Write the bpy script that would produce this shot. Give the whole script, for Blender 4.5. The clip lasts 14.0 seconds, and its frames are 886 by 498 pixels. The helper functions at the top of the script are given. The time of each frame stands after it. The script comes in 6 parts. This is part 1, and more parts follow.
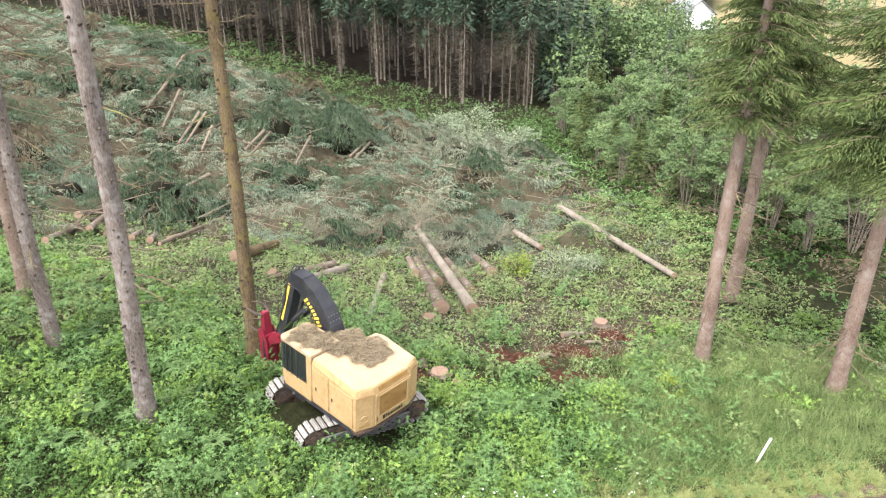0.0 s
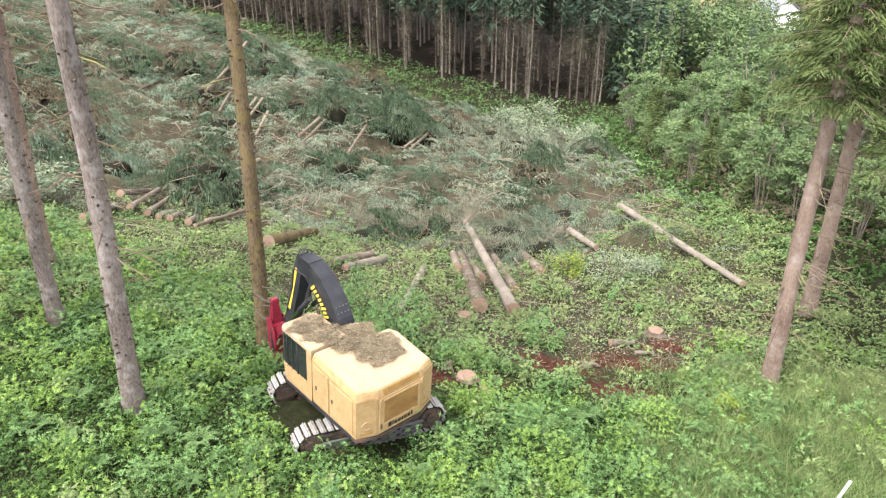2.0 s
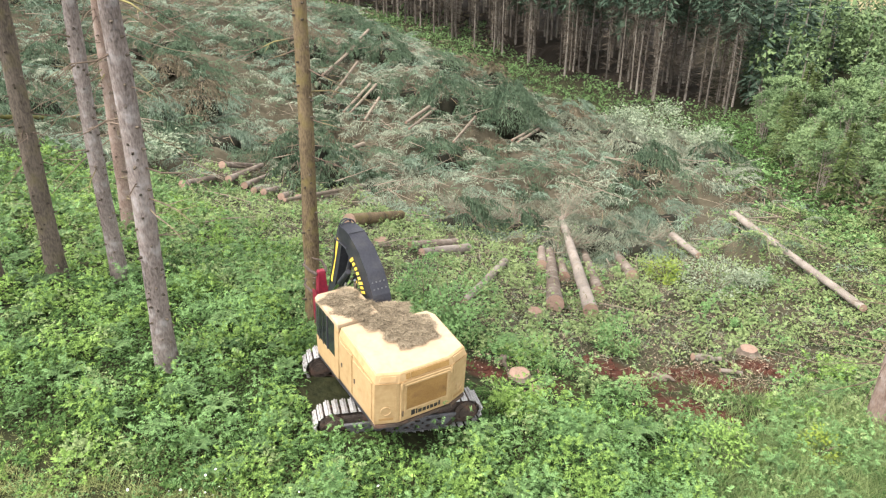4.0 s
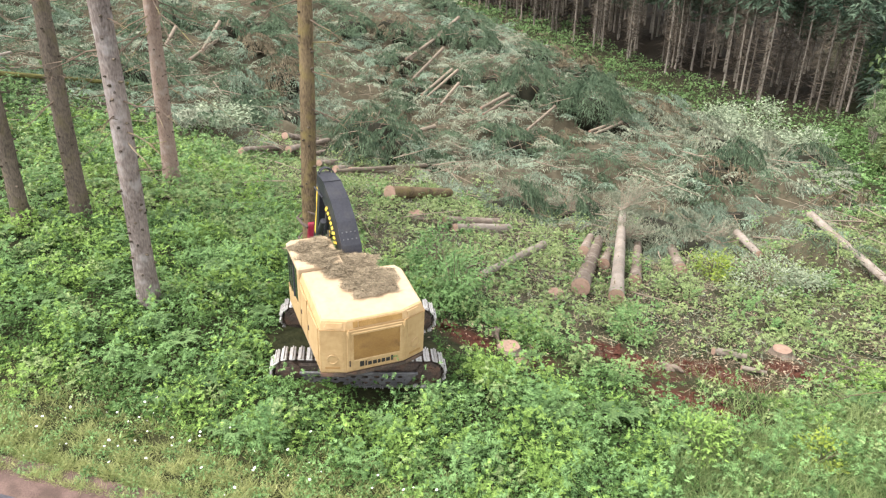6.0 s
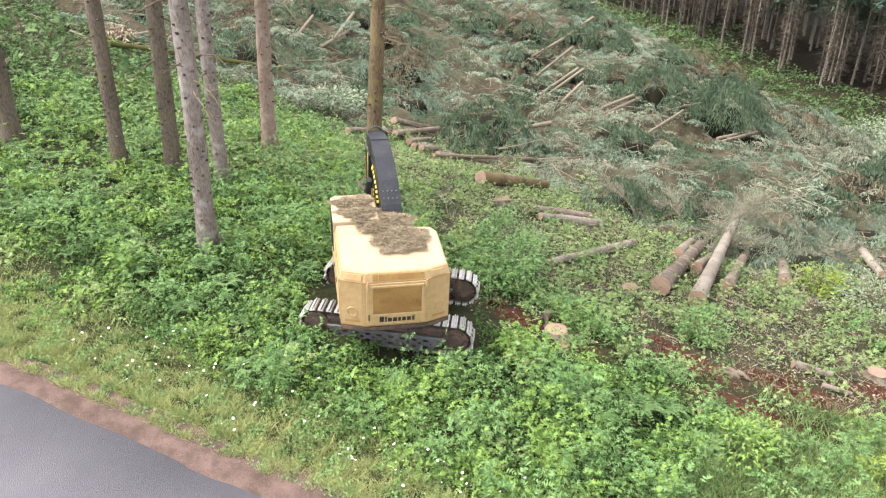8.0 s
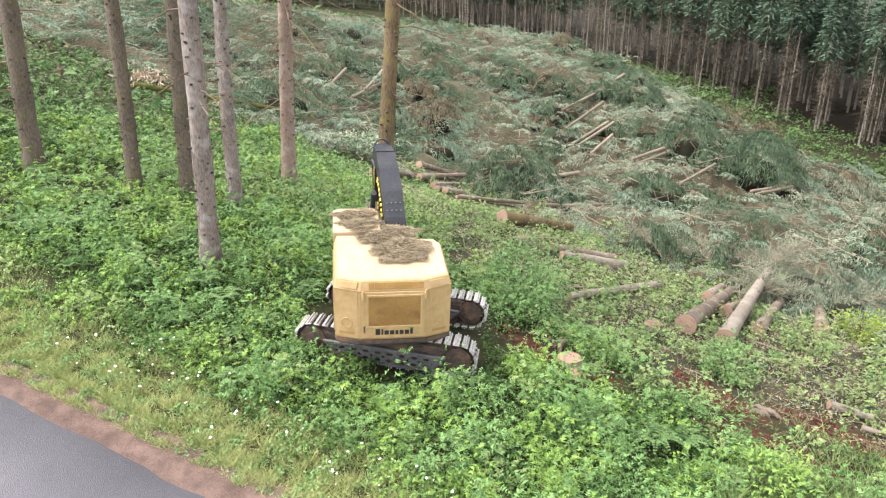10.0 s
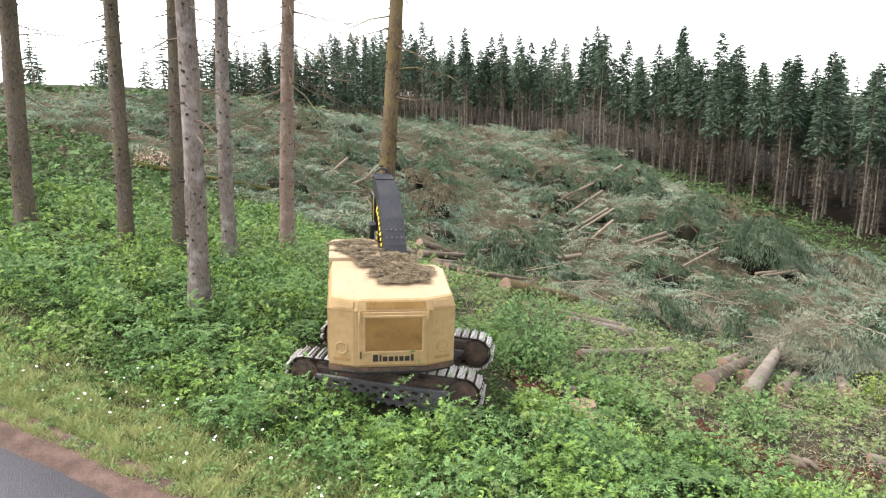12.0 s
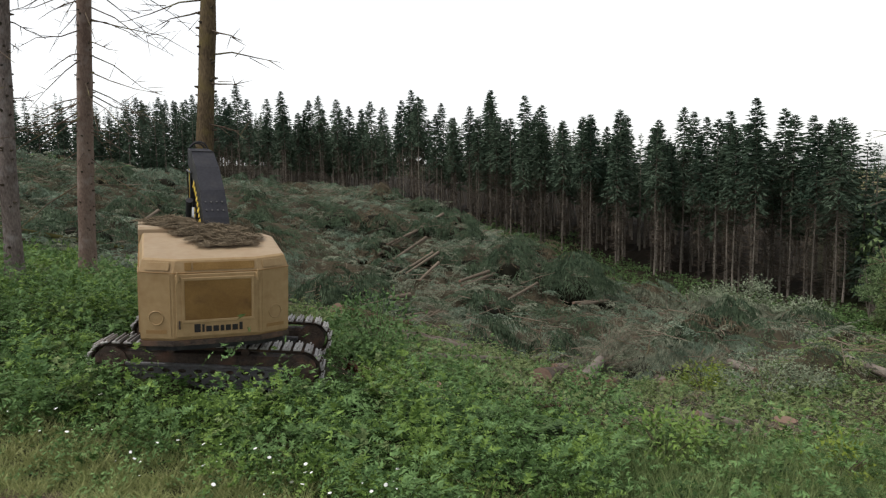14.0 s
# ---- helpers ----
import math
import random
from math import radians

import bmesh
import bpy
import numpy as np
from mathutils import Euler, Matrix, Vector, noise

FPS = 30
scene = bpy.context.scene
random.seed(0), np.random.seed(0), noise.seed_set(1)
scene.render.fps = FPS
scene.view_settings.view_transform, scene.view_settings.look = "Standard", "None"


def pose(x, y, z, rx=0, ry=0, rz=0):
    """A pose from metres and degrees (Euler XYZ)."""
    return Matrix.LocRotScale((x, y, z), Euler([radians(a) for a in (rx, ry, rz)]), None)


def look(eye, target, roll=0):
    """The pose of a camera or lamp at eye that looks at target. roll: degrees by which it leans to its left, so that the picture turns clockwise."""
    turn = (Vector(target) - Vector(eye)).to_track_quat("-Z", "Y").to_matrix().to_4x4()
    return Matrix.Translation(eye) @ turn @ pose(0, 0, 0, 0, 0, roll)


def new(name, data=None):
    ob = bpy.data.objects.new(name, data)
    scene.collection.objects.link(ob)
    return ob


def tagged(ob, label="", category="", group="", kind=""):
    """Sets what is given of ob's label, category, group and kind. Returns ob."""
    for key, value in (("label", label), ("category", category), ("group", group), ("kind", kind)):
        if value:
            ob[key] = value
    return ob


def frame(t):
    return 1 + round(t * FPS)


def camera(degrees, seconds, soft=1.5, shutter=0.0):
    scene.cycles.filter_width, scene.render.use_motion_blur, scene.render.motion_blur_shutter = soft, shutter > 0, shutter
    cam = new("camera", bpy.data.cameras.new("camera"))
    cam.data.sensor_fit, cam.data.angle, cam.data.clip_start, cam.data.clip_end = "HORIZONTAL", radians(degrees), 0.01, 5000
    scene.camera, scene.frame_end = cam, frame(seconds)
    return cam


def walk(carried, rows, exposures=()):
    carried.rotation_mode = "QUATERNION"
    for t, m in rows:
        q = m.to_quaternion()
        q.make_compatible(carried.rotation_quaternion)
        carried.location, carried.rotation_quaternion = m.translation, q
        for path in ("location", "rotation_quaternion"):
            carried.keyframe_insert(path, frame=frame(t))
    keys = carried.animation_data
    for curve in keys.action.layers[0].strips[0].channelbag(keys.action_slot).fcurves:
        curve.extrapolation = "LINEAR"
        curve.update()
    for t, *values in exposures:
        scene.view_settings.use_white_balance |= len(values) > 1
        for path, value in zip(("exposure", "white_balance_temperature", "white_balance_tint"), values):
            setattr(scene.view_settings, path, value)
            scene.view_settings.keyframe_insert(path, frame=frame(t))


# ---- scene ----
cam = camera(64.1, 14.0, soft=1.25)
METRES, EYE, TILT, LEAN, TURN = 20.8, 17.6, -5.8, 0.0, 0.0
ROWS = [
    (0.0, 0.0, 0.0, 0.0, 0.01, -20.38, -0.02),
    (0.5, 0.0169, 0.0348, -0.0165, 1.65, -20.39, -0.19),
    (1.0, 0.0321, 0.0703, -0.034, 3.03, -20.4, -0.33),
    (1.5, 0.0468, 0.1052, -0.0519, 4.37, -20.41, -0.44),
    (2.0, 0.061, 0.1382, -0.0703, 5.81, -20.41, -0.6),
    (2.5, 0.0775, 0.1668, -0.0865, 8.05, -20.41, -0.84),
    (3.0, 0.0992, 0.1901, -0.1004, 10.94, -20.46, -1.14),
    (3.5, 0.1232, 0.2098, -0.1136, 13.95, -20.5, -1.43),
    (6.0, 0.326, 0.3069, -0.1919, 25.59, -20.98, -2.53),
    (6.5, 0.3672, 0.3272, -0.2057, 29.04, -21.14, -2.87),
    (7.0, 0.3996, 0.3455, -0.2194, 32.26, -21.33, -3.21),
    (7.5, 0.4242, 0.3627, -0.2334, 35.44, -21.52, -3.52),
    (10.0, 0.4628, 0.424, -0.3228, 40.34, -16.15, -3.76),
    (10.5, 0.4599, 0.4314, -0.3474, 40.33, -14.01, -3.72),
    (11.0, 0.4551, 0.4384, -0.373, 40.33, -11.9, -3.7),
    (11.5, 0.4497, 0.4452, -0.4026, 40.3, -9.75, -3.66),
    (12.0, 0.4434, 0.4523, -0.4343, 40.31, -7.62, -3.58),
    (12.5, 0.4366, 0.4594, -0.4679, 40.3, -5.47, -3.5),
    (13.0, 0.4315, 0.4685, -0.5034, 38.66, -3.31, -3.15),
    (13.5, 0.426, 0.4745, -0.5352, 32.26, -1.56, -2.46),
    (14.0, 0.4169, 0.4812, -0.5632, 26.02, -1.33, -1.65),
]
EXPOSURES = [(0.0, 2.36), (3.5, 2.35), (7.5, 2.39), (10.0, 2.46), (11.0, 2.46), (12.0, 2.08), (12.5, 1.82), (13.0, 1.35), (13.5, 1.00), (14.0, 0.50)]
walk(cam, [(t, pose(0, 0, EYE, TILT, LEAN, TURN) @ pose(METRES * x, METRES * y, METRES * z, 90 + pitch, roll, yaw)) for t, x, y, z, yaw, pitch, roll in ROWS],
     exposures=EXPOSURES)

# ---- light: an overcast white sky with a broad, weak sun ----
SUN_UP, SUN_TURN = 60.0, 222.0
world = bpy.data.worlds.new("overcast_sky")
scene.world = world
world.use_nodes = True
wn, wl = world.node_tree.nodes, world.node_tree.links
wn.clear()
sky = wn.new("ShaderNodeTexSky")
sky.sky_type, sky.sun_disc = "NISHITA", False
sky.sun_elevation, sky.sun_rotation = radians(SUN_UP), radians(SUN_TURN)
sky.air_density, sky.dust_density, sky.ozone_density = 1.0, 1.0, 1.0
grey = wn.new("ShaderNodeHueSaturation")
grey.inputs["Saturation"].default_value = 0.12
grey.inputs["Value"].default_value = 1.05
back = wn.new("ShaderNodeBackground")
back.inputs["Strength"].default_value = 0.15
wo = wn.new("ShaderNodeOutputWorld")
wl.new(sky.outputs[0], grey.inputs["Color"])
wl.new(grey.outputs[0], back.inputs["Color"])
wl.new(back.outputs[0], wo.inputs["Surface"])
sun = new("sun", bpy.data.lights.new("sun", "SUN"))
sun.data.energy, sun.data.angle, sun.data.color = 1.5, radians(20), (1.0, 0.96, 0.9)
a, b = radians(SUN_UP), radians(SUN_TURN)
sun.matrix_world = look((math.sin(b) * math.cos(a) * 80, math.cos(b) * math.cos(a) * 80, math.sin(a) * 80), (0, 0, 0))

# ---- materials ----
def surface(name, dark, light, size=1.0, rough=0.8, metal=0.0, bump=0.3, fine=12.0, stain=None, stain_size=0.15, stain_amount=0.5,
            islands=0.0, objects=0.0, thin=0.0, stretch=(1, 1, 1), clear=0.0, gloss=0.08):
    """A procedural surface: two scales of noise between two colours, stains, relief, and variation by piece."""
    m = bpy.data.materials.new(name)
    m.use_nodes = True
    n, l = m.node_tree.nodes, m.node_tree.links
    n.clear()
    out, bsdf = n.new("ShaderNodeOutputMaterial"), n.new("ShaderNodeBsdfPrincipled")
    bsdf.inputs["Roughness"].default_value, bsdf.inputs["Metallic"].default_value = rough, metal
    bsdf.inputs["Specular IOR Level"].default_value = gloss
    bsdf.inputs["Coat Weight"].default_value = clear
    co, mp = n.new("ShaderNodeTexCoord"), n.new("ShaderNodeMapping")
    mp.inputs["Scale"].default_value = stretch
    l.new(co.outputs["Object"], mp.inputs["Vector"])
    big, small = n.new("ShaderNodeTexNoise"), n.new("ShaderNodeTexNoise")
    for tex, s, d in ((big, 1.0 / size, 5.0), (small, fine / size, 4.0)):
        tex.inputs["Scale"].default_value, tex.inputs["Detail"].default_value = s, d
        l.new(mp.outputs[0], tex.inputs["Vector"])
    both = n.new("ShaderNodeMath")
    both.operation = "ADD"
    l.new(big.outputs[0], both.inputs[0])
    l.new(small.outputs[0], both.inputs[1])
    amount = both.outputs[0]
    for use, kind, socket in ((islands, "ShaderNodeNewGeometry", "Random Per Island"), (objects, "ShaderNodeObjectInfo", "Random")):
        if use:
            info, mul = n.new(kind), n.new("ShaderNodeMath")
            mul.operation = "MULTIPLY_ADD"
            mul.inputs[1].default_value = use
            l.new(info.outputs[socket], mul.inputs[0])
            l.new(amount, mul.inputs[2])
            amount = mul.outputs[0]
    spread = n.new("ShaderNodeMapRange")
    spread.inputs["From Min"].default_value, spread.inputs["From Max"].default_value = 0.65 + 0.25 * (islands + objects), 1.35 + 0.75 * (islands + objects)
    l.new(amount, spread.inputs["Value"])
    mix = n.new("ShaderNodeMix")
    mix.data_type = "RGBA"
    mix.inputs["A"].default_value, mix.inputs["B"].default_value = (*dark, 1), (*light, 1)
    l.new(spread.outputs[0], mix.inputs["Factor"])
    colour = mix.outputs["Result"]
    if stain:
        tex, ramp, mx = n.new("ShaderNodeTexNoise"), n.new("ShaderNodeMapRange"), n.new("ShaderNodeMix")
        tex.inputs["Scale"].default_value, tex.inputs["Detail"].default_value = 1.0 / stain_size, 6.0
        ramp.inputs["From Min"].default_value, ramp.inputs["From Max"].default_value = 0.5, 0.72
        ramp.inputs["To Max"].default_value = stain_amount
        l.new(co.outputs["Object"], tex.inputs["Vector"])
        l.new(tex.outputs[0], ramp.inputs["Value"])
        mx.data_type = "RGBA"
        l.new(ramp.outputs[0], mx.inputs["Factor"])
        l.new(colour, mx.inputs["A"])
        mx.inputs["B"].default_value = (*stain, 1)
        colour = mx.outputs["Result"]
    l.new(colour, bsdf.inputs["Base Color"])
    if bump:
        bp = n.new("ShaderNodeBump")
        bp.inputs["Strength"].default_value, bp.inputs["Distance"].default_value = bump, 0.03 * size
        l.new(small.outputs[0], bp.inputs["Height"])
        l.new(bp.outputs[0], bsdf.inputs["Normal"])
    shader = bsdf.outputs[0]
    if thin:
        tr, ms = n.new("ShaderNodeBsdfTranslucent"), n.new("ShaderNodeMixShader")
        ms.inputs[0].default_value = thin
        l.new(colour, tr.inputs["Color"])
        l.new(shader, ms.inputs[1])
        l.new(tr.outputs[0], ms.inputs[2])
        shader = ms.outputs[0]
    l.new(shader, out.inputs["Surface"])
    return m


BUSH = surface("bush_leaves", (0.034, 0.078, 0.018), (0.25, 0.365, 0.09), 1.1, 0.5, islands=0.3, thin=0.14, bump=0)
REGROWTH = surface("patchy_regrowth_leaves", (0.042, 0.072, 0.026), (0.29, 0.355, 0.145), 1.2, 0.6, islands=0.35, thin=0.14, bump=0)
BUSH_PALE = surface("pale_leaves", (0.06, 0.098, 0.034), (0.295, 0.36, 0.155), 1.1, 0.6, islands=0.3, thin=0.14, bump=0)
BUSH_BLUE = surface("bluish_leaves", (0.034, 0.080, 0.026), (0.205, 0.325, 0.12), 1.3, 0.55, islands=0.3, thin=0.14, bump=0)
YELLOW_LEAF = surface("yellow_leaves", (0.10, 0.15, 0.025), (0.24, 0.29, 0.05), 1.0, 0.6, islands=0.5, thin=0.16, bump=0)
# near-black colour that stands in for the shade inside the brush piles
BRUSH_SHADE = surface("brush_shade", (0.007, 0.008, 0.005), (0.022, 0.02, 0.013), 1.0, 0.95, bump=1.0)
# low leaves coloured dark so that gaps between taller growth look shaded
SHADE_HERB = surface("shade_dark_herb_leaves", (0.015, 0.038, 0.010), (0.085, 0.148, 0.04), 1.5, 0.6, islands=0.5, thin=0.14, bump=0)
FERN = surface("fern_fronds", (0.03, 0.066, 0.024), (0.14, 0.21, 0.08), 2.0, 0.6, islands=0.3, thin=0.14, bump=0)
GRASS = surface("grass_blades", (0.13, 0.18, 0.055), (0.42, 0.42, 0.19), 1.2, 0.6, islands=0.7, thin=0.2, bump=0)
PETAL = surface("white_petals", (0.7, 0.7, 0.66), (0.82, 0.82, 0.8), 0.2, 0.6, bump=0)
NEEDLES = surface("fir_needles", (0.014, 0.030, 0.020), (0.09, 0.125, 0.082), 4.0, 0.6, islands=0.5, objects=0.6, thin=0.12, bump=0)
NEEDLES_NEAR = surface("spruce_needles", (0.026, 0.044, 0.015), (0.125, 0.155, 0.055), 1.2, 0.6, islands=0.4, thin=0.15, bump=0)
SLASH = surface("felled_fir_needles", (0.05, 0.058, 0.040), (0.29, 0.31, 0.222), 4.0, 0.7, islands=0.35, thin=0.12, bump=0)
PILE = surface("fresh_fir_boughs", (0.016, 0.033, 0.020), (0.115, 0.155, 0.092), 3.0, 0.7, islands=0.35, thin=0.12, bump=0)
SLASH_DRY = surface("dry_brush", (0.05, 0.040, 0.026), (0.17, 0.14, 0.092), 3.0, 0.8, islands=0.5, bump=0)
PILE_PALE = surface("pale_hanging_boughs", (0.042, 0.068, 0.048), (0.225, 0.28, 0.20), 2.5, 0.7, islands=0.35, thin=0.12, bump=0)
WHITISH = surface("whitish_leaves", (0.07, 0.10, 0.058), (0.31, 0.345, 0.235), 0.7, 0.6, islands=0.5, thin=0.15, bump=0)
BELT = surface("far_broad_leaves", (0.03, 0.058, 0.026), (0.15, 0.20, 0.085), 5.0, 0.7, islands=0.4, thin=0.12, bump=0)
LITTER = surface("straw_litter", (0.06, 0.046, 0.03), (0.30, 0.24, 0.165), 0.5, 0.85, islands=1.0, bump=0)
ALDER = surface("alder_leaves", (0.040, 0.074, 0.034), (0.205, 0.275, 0.12), 2.2, 0.6, islands=0.3, objects=0.4, thin=0.2, bump=0)
BARK = surface("grey_bark", (0.05, 0.04, 0.035), (0.225, 0.185, 0.165), 0.9, 0.9, bump=1.0, fine=20, stain=(0.32, 0.30, 0.295), stain_size=0.35, stain_amount=0.45, stretch=(1, 1, 0.35))
BARK_BROWN = surface("brown_bark", (0.035, 0.025, 0.016), (0.15, 0.11, 0.065), 0.8, 0.9, bump=1.0, fine=16, stain=(0.13, 0.105, 0.035), stain_size=0.5, stain_amount=0.7, stretch=(1, 1, 0.35))
BARK_RED = surface("reddish_bark", (0.105, 0.07, 0.056), (0.245, 0.182, 0.147), 0.9, 0.9, bump=1.0, fine=20, stain=(0.294, 0.252, 0.231), stain_size=0.4, stain_amount=0.5, stretch=(1, 1, 0.35))
TWIG_FAR = surface("forest_twigs", (0.022, 0.018, 0.014), (0.12, 0.096, 0.072), 3.0, 0.9, islands=0.6, bump=0)
BARK_DARK = surface("dark_bark", (0.03, 0.025, 0.020), (0.14, 0.112, 0.088), 0.8, 0.9, bump=1.0, fine=16, stain=(0.10, 0.085, 0.04), stain_size=0.5, stain_amount=0.6, stretch=(1, 1, 0.35))
BARK_FAR = surface("forest_bark", (0.04, 0.035, 0.029), (0.25, 0.217, 0.18), 2.0, 0.9, objects=0.9, bump=0.4)
TWIG = surface("dead_twigs", (0.063, 0.0455, 0.035), (0.161, 0.122, 0.091), 1.0, 0.9, islands=0.6, bump=0, stain=(0.21, 0.19, 0.07), stain_size=0.9, stain_amount=0.7)
LOG_BARK = surface("log_bark", (0.0672, 0.0504, 0.0381), (0.179, 0.14, 0.112), 0.7, 0.9, bump=1.0, fine=16, objects=0.5, stain=(0.252, 0.224, 0.19), stain_size=0.5, stain_amount=0.5)
LOG_PALE = surface("peeled_log", (0.108, 0.09, 0.0747), (0.27, 0.23, 0.194), 0.8, 0.85, bump=0.6, fine=14, stain=(0.126, 0.09, 0.063), stain_size=0.4, stain_amount=0.7)
LOG_HILL = surface("weathered_log", (0.0945, 0.0756, 0.0567), (0.227, 0.183, 0.139), 1.0, 0.9, bump=0.6, fine=14, objects=0.6)
CUT = surface("cut_wood", (0.16, 0.10, 0.072), (0.28, 0.19, 0.145), 0.12, 0.85, bump=0.4, fine=6, objects=0.5, stain=(0.11, 0.075, 0.055), stain_size=0.15, stain_amount=0.6)
CHIP = surface("wood_chips", (0.12, 0.085, 0.06), (0.42, 0.32, 0.235), 0.5, 0.85, islands=0.9, bump=0)
MOSS = surface("moss", (0.049, 0.042, 0.021), (0.119, 0.112, 0.035), 0.5, 0.95, bump=0.8)
SOIL = surface("red_soil", (0.030, 0.014, 0.010), (0.11, 0.046, 0.031), 0.7, 0.95, bump=1.0, fine=9)
ASPHALT = surface("asphalt", (0.088, 0.083, 0.094), (0.128, 0.12, 0.134), 3.0, 0.85, bump=0.5, fine=160, stain=(0.15, 0.14, 0.15), stain_size=2.5, stain_amount=0.4)
GRAVEL = surface("red_gravel", (0.04, 0.027, 0.023), (0.15, 0.10, 0.085), 0.5, 0.95, bump=1.0, fine=20, stain=(0.06, 0.042, 0.034), stain_size=0.28, stain_amount=0.9)
PAINT = surface("cream_yellow_paint", (0.27, 0.175, 0.08), (0.345, 0.24, 0.125), 1.2, 0.5, bump=0.08, fine=9, stain=(0.22, 0.13, 0.055), stain_size=0.3, stain_amount=0.6, gloss=0.3)
ROOF_PAINT = surface("bleached_roof_paint", (0.29, 0.21, 0.13), (0.365, 0.275, 0.18), 1.4, 0.6, bump=0.08, fine=9, stain=(0.27, 0.175, 0.10), stain_size=0.35, stain_amount=0.6, gloss=0.3)
GRILLE = surface("tan_wire_mesh", (0.148, 0.0814, 0.0259), (0.311, 0.192, 0.074), 0.5, 0.8, bump=0.5, fine=40, stain=(0.0962, 0.0518, 0.0222), stain_size=0.25, stain_amount=0.6)
BLACK = surface("black_paint", (0.012, 0.012, 0.015), (0.035, 0.035, 0.042), 0.8, 0.42, bump=0.1, stain=(0.07, 0.06, 0.05), stain_size=0.4, stain_amount=0.5, gloss=0.3)
BOOM_TOP = surface("dusty_black_paint", (0.014, 0.014, 0.019), (0.034, 0.034, 0.042), 0.8, 0.5, bump=0.1, stain=(0.06, 0.055, 0.05), stain_size=0.5, stain_amount=0.5, gloss=0.3)
DIRTY = surface("dirty_steel", (0.03, 0.022, 0.018), (0.10, 0.075, 0.06), 0.6, 0.75, metal=0.3, bump=0.6, stain=(0.17, 0.09, 0.06), stain_size=0.3, stain_amount=0.6, gloss=0.3)
SHOE = surface("worn_track_steel", (0.17, 0.16, 0.155), (0.50, 0.48, 0.46), 0.35, 0.5, metal=0.35, bump=0.4, objects=0.5, stain=(0.10, 0.07, 0.05), stain_size=0.2, stain_amount=0.7, gloss=0.3)
STEEL = surface("grey_steel_plate", (0.07, 0.07, 0.077), (0.154, 0.147, 0.147), 0.6, 0.6, metal=0.3, bump=0.3, stain=(0.056, 0.042, 0.035), stain_size=0.3, stain_amount=0.7, gloss=0.3)
CHROME = surface("cylinder_rod", (0.45, 0.45, 0.46), (0.6, 0.6, 0.6), 0.5, 0.2, metal=1.0, bump=0, gloss=0.3)
RED = surface("red_paint", (0.11, 0.008, 0.018), (0.24, 0.016, 0.036), 0.6, 0.45, bump=0.2, stain=(0.06, 0.02, 0.02), stain_size=0.3, stain_amount=0.7, gloss=0.3)
YELLOW = surface("yellow_decal", (0.60, 0.42, 0.05), (0.72, 0.52, 0.08), 0.5, 0.5, bump=0, gloss=0.3)
DECAL = surface("black_decal", (0.012, 0.010, 0.010), (0.022, 0.02, 0.02), 0.5, 0.5, bump=0, gloss=0.3)
FADED = surface("faded_brown_decal", (0.21, 0.119, 0.042), (0.266, 0.154, 0.063), 0.5, 0.6, bump=0, gloss=0.3)
GLASS = surface("dark_cab_glass", (0.010, 0.012, 0.012), (0.02, 0.022, 0.022), 1.0, 0.08, bump=0, gloss=0.5)
WHITE = surface("white_siding", (0.66, 0.66, 0.66), (0.8, 0.8, 0.78), 1.5, 0.7, bump=0.1)
ROOFING = surface("grey_shingles", (0.13, 0.13, 0.15), (0.24, 0.24, 0.27), 1.5, 0.9, bump=0.4)


def ground_surface():
    """Soil, litter and low green, mixed by the cover stored on the sheet: red soil, dry field, slash litter, shaded
    wood floor.
    """
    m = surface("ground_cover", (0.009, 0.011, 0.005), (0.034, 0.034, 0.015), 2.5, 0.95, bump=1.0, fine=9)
    n, l = m.node_tree.nodes, m.node_tree.links
    bsdf = next(x for x in n if x.type == "BSDF_PRINCIPLED")
    colour = bsdf.inputs["Base Color"].links[0].from_socket
    cov = n.new("ShaderNodeAttribute")
    cov.attribute_name = "cover"
    parts = n.new("ShaderNodeSeparateColor")
    l.new(cov.outputs["Color"], parts.inputs[0])
    co = n.new("ShaderNodeTexCoord")
    for channel, dark, light, size in (("Blue", (0.020, 0.017, 0.011), (0.10, 0.084, 0.056), 0.8), ("Green", (0.14, 0.115, 0.056), (0.231, 0.189, 0.105), 9.0),
                                       ("Red", (0.024, 0.0095, 0.0065), (0.085, 0.031, 0.021), 0.5)):
        tex, pair, mx = n.new("ShaderNodeTexNoise"), n.new("ShaderNodeMix"), n.new("ShaderNodeMix")
        tex.inputs["Scale"].default_value, tex.inputs["Detail"].default_value = 1 / size, 8.0
        l.new(co.outputs["Object"], tex.inputs["Vector"])
        pair.data_type = mx.data_type = "RGBA"
        pair.inputs["A"].default_value, pair.inputs["B"].default_value = (*dark, 1), (*light, 1)
        l.new(tex.outputs[0], pair.inputs["Factor"])
        l.new(parts.outputs[channel], mx.inputs["Factor"])
        l.new(colour, mx.inputs["A"])
        l.new(pair.outputs["Result"], mx.inputs["B"])
        colour = mx.outputs["Result"]
    # brown needle floor under the wood, darkened further to paint in its shade
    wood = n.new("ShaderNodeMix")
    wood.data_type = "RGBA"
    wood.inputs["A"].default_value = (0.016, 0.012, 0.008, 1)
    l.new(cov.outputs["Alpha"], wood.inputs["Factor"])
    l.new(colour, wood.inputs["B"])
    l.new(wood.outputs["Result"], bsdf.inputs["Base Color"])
    return m


GROUND = ground_surface()

# ---- mesh helpers ----
rng = np.random.default_rng(7)


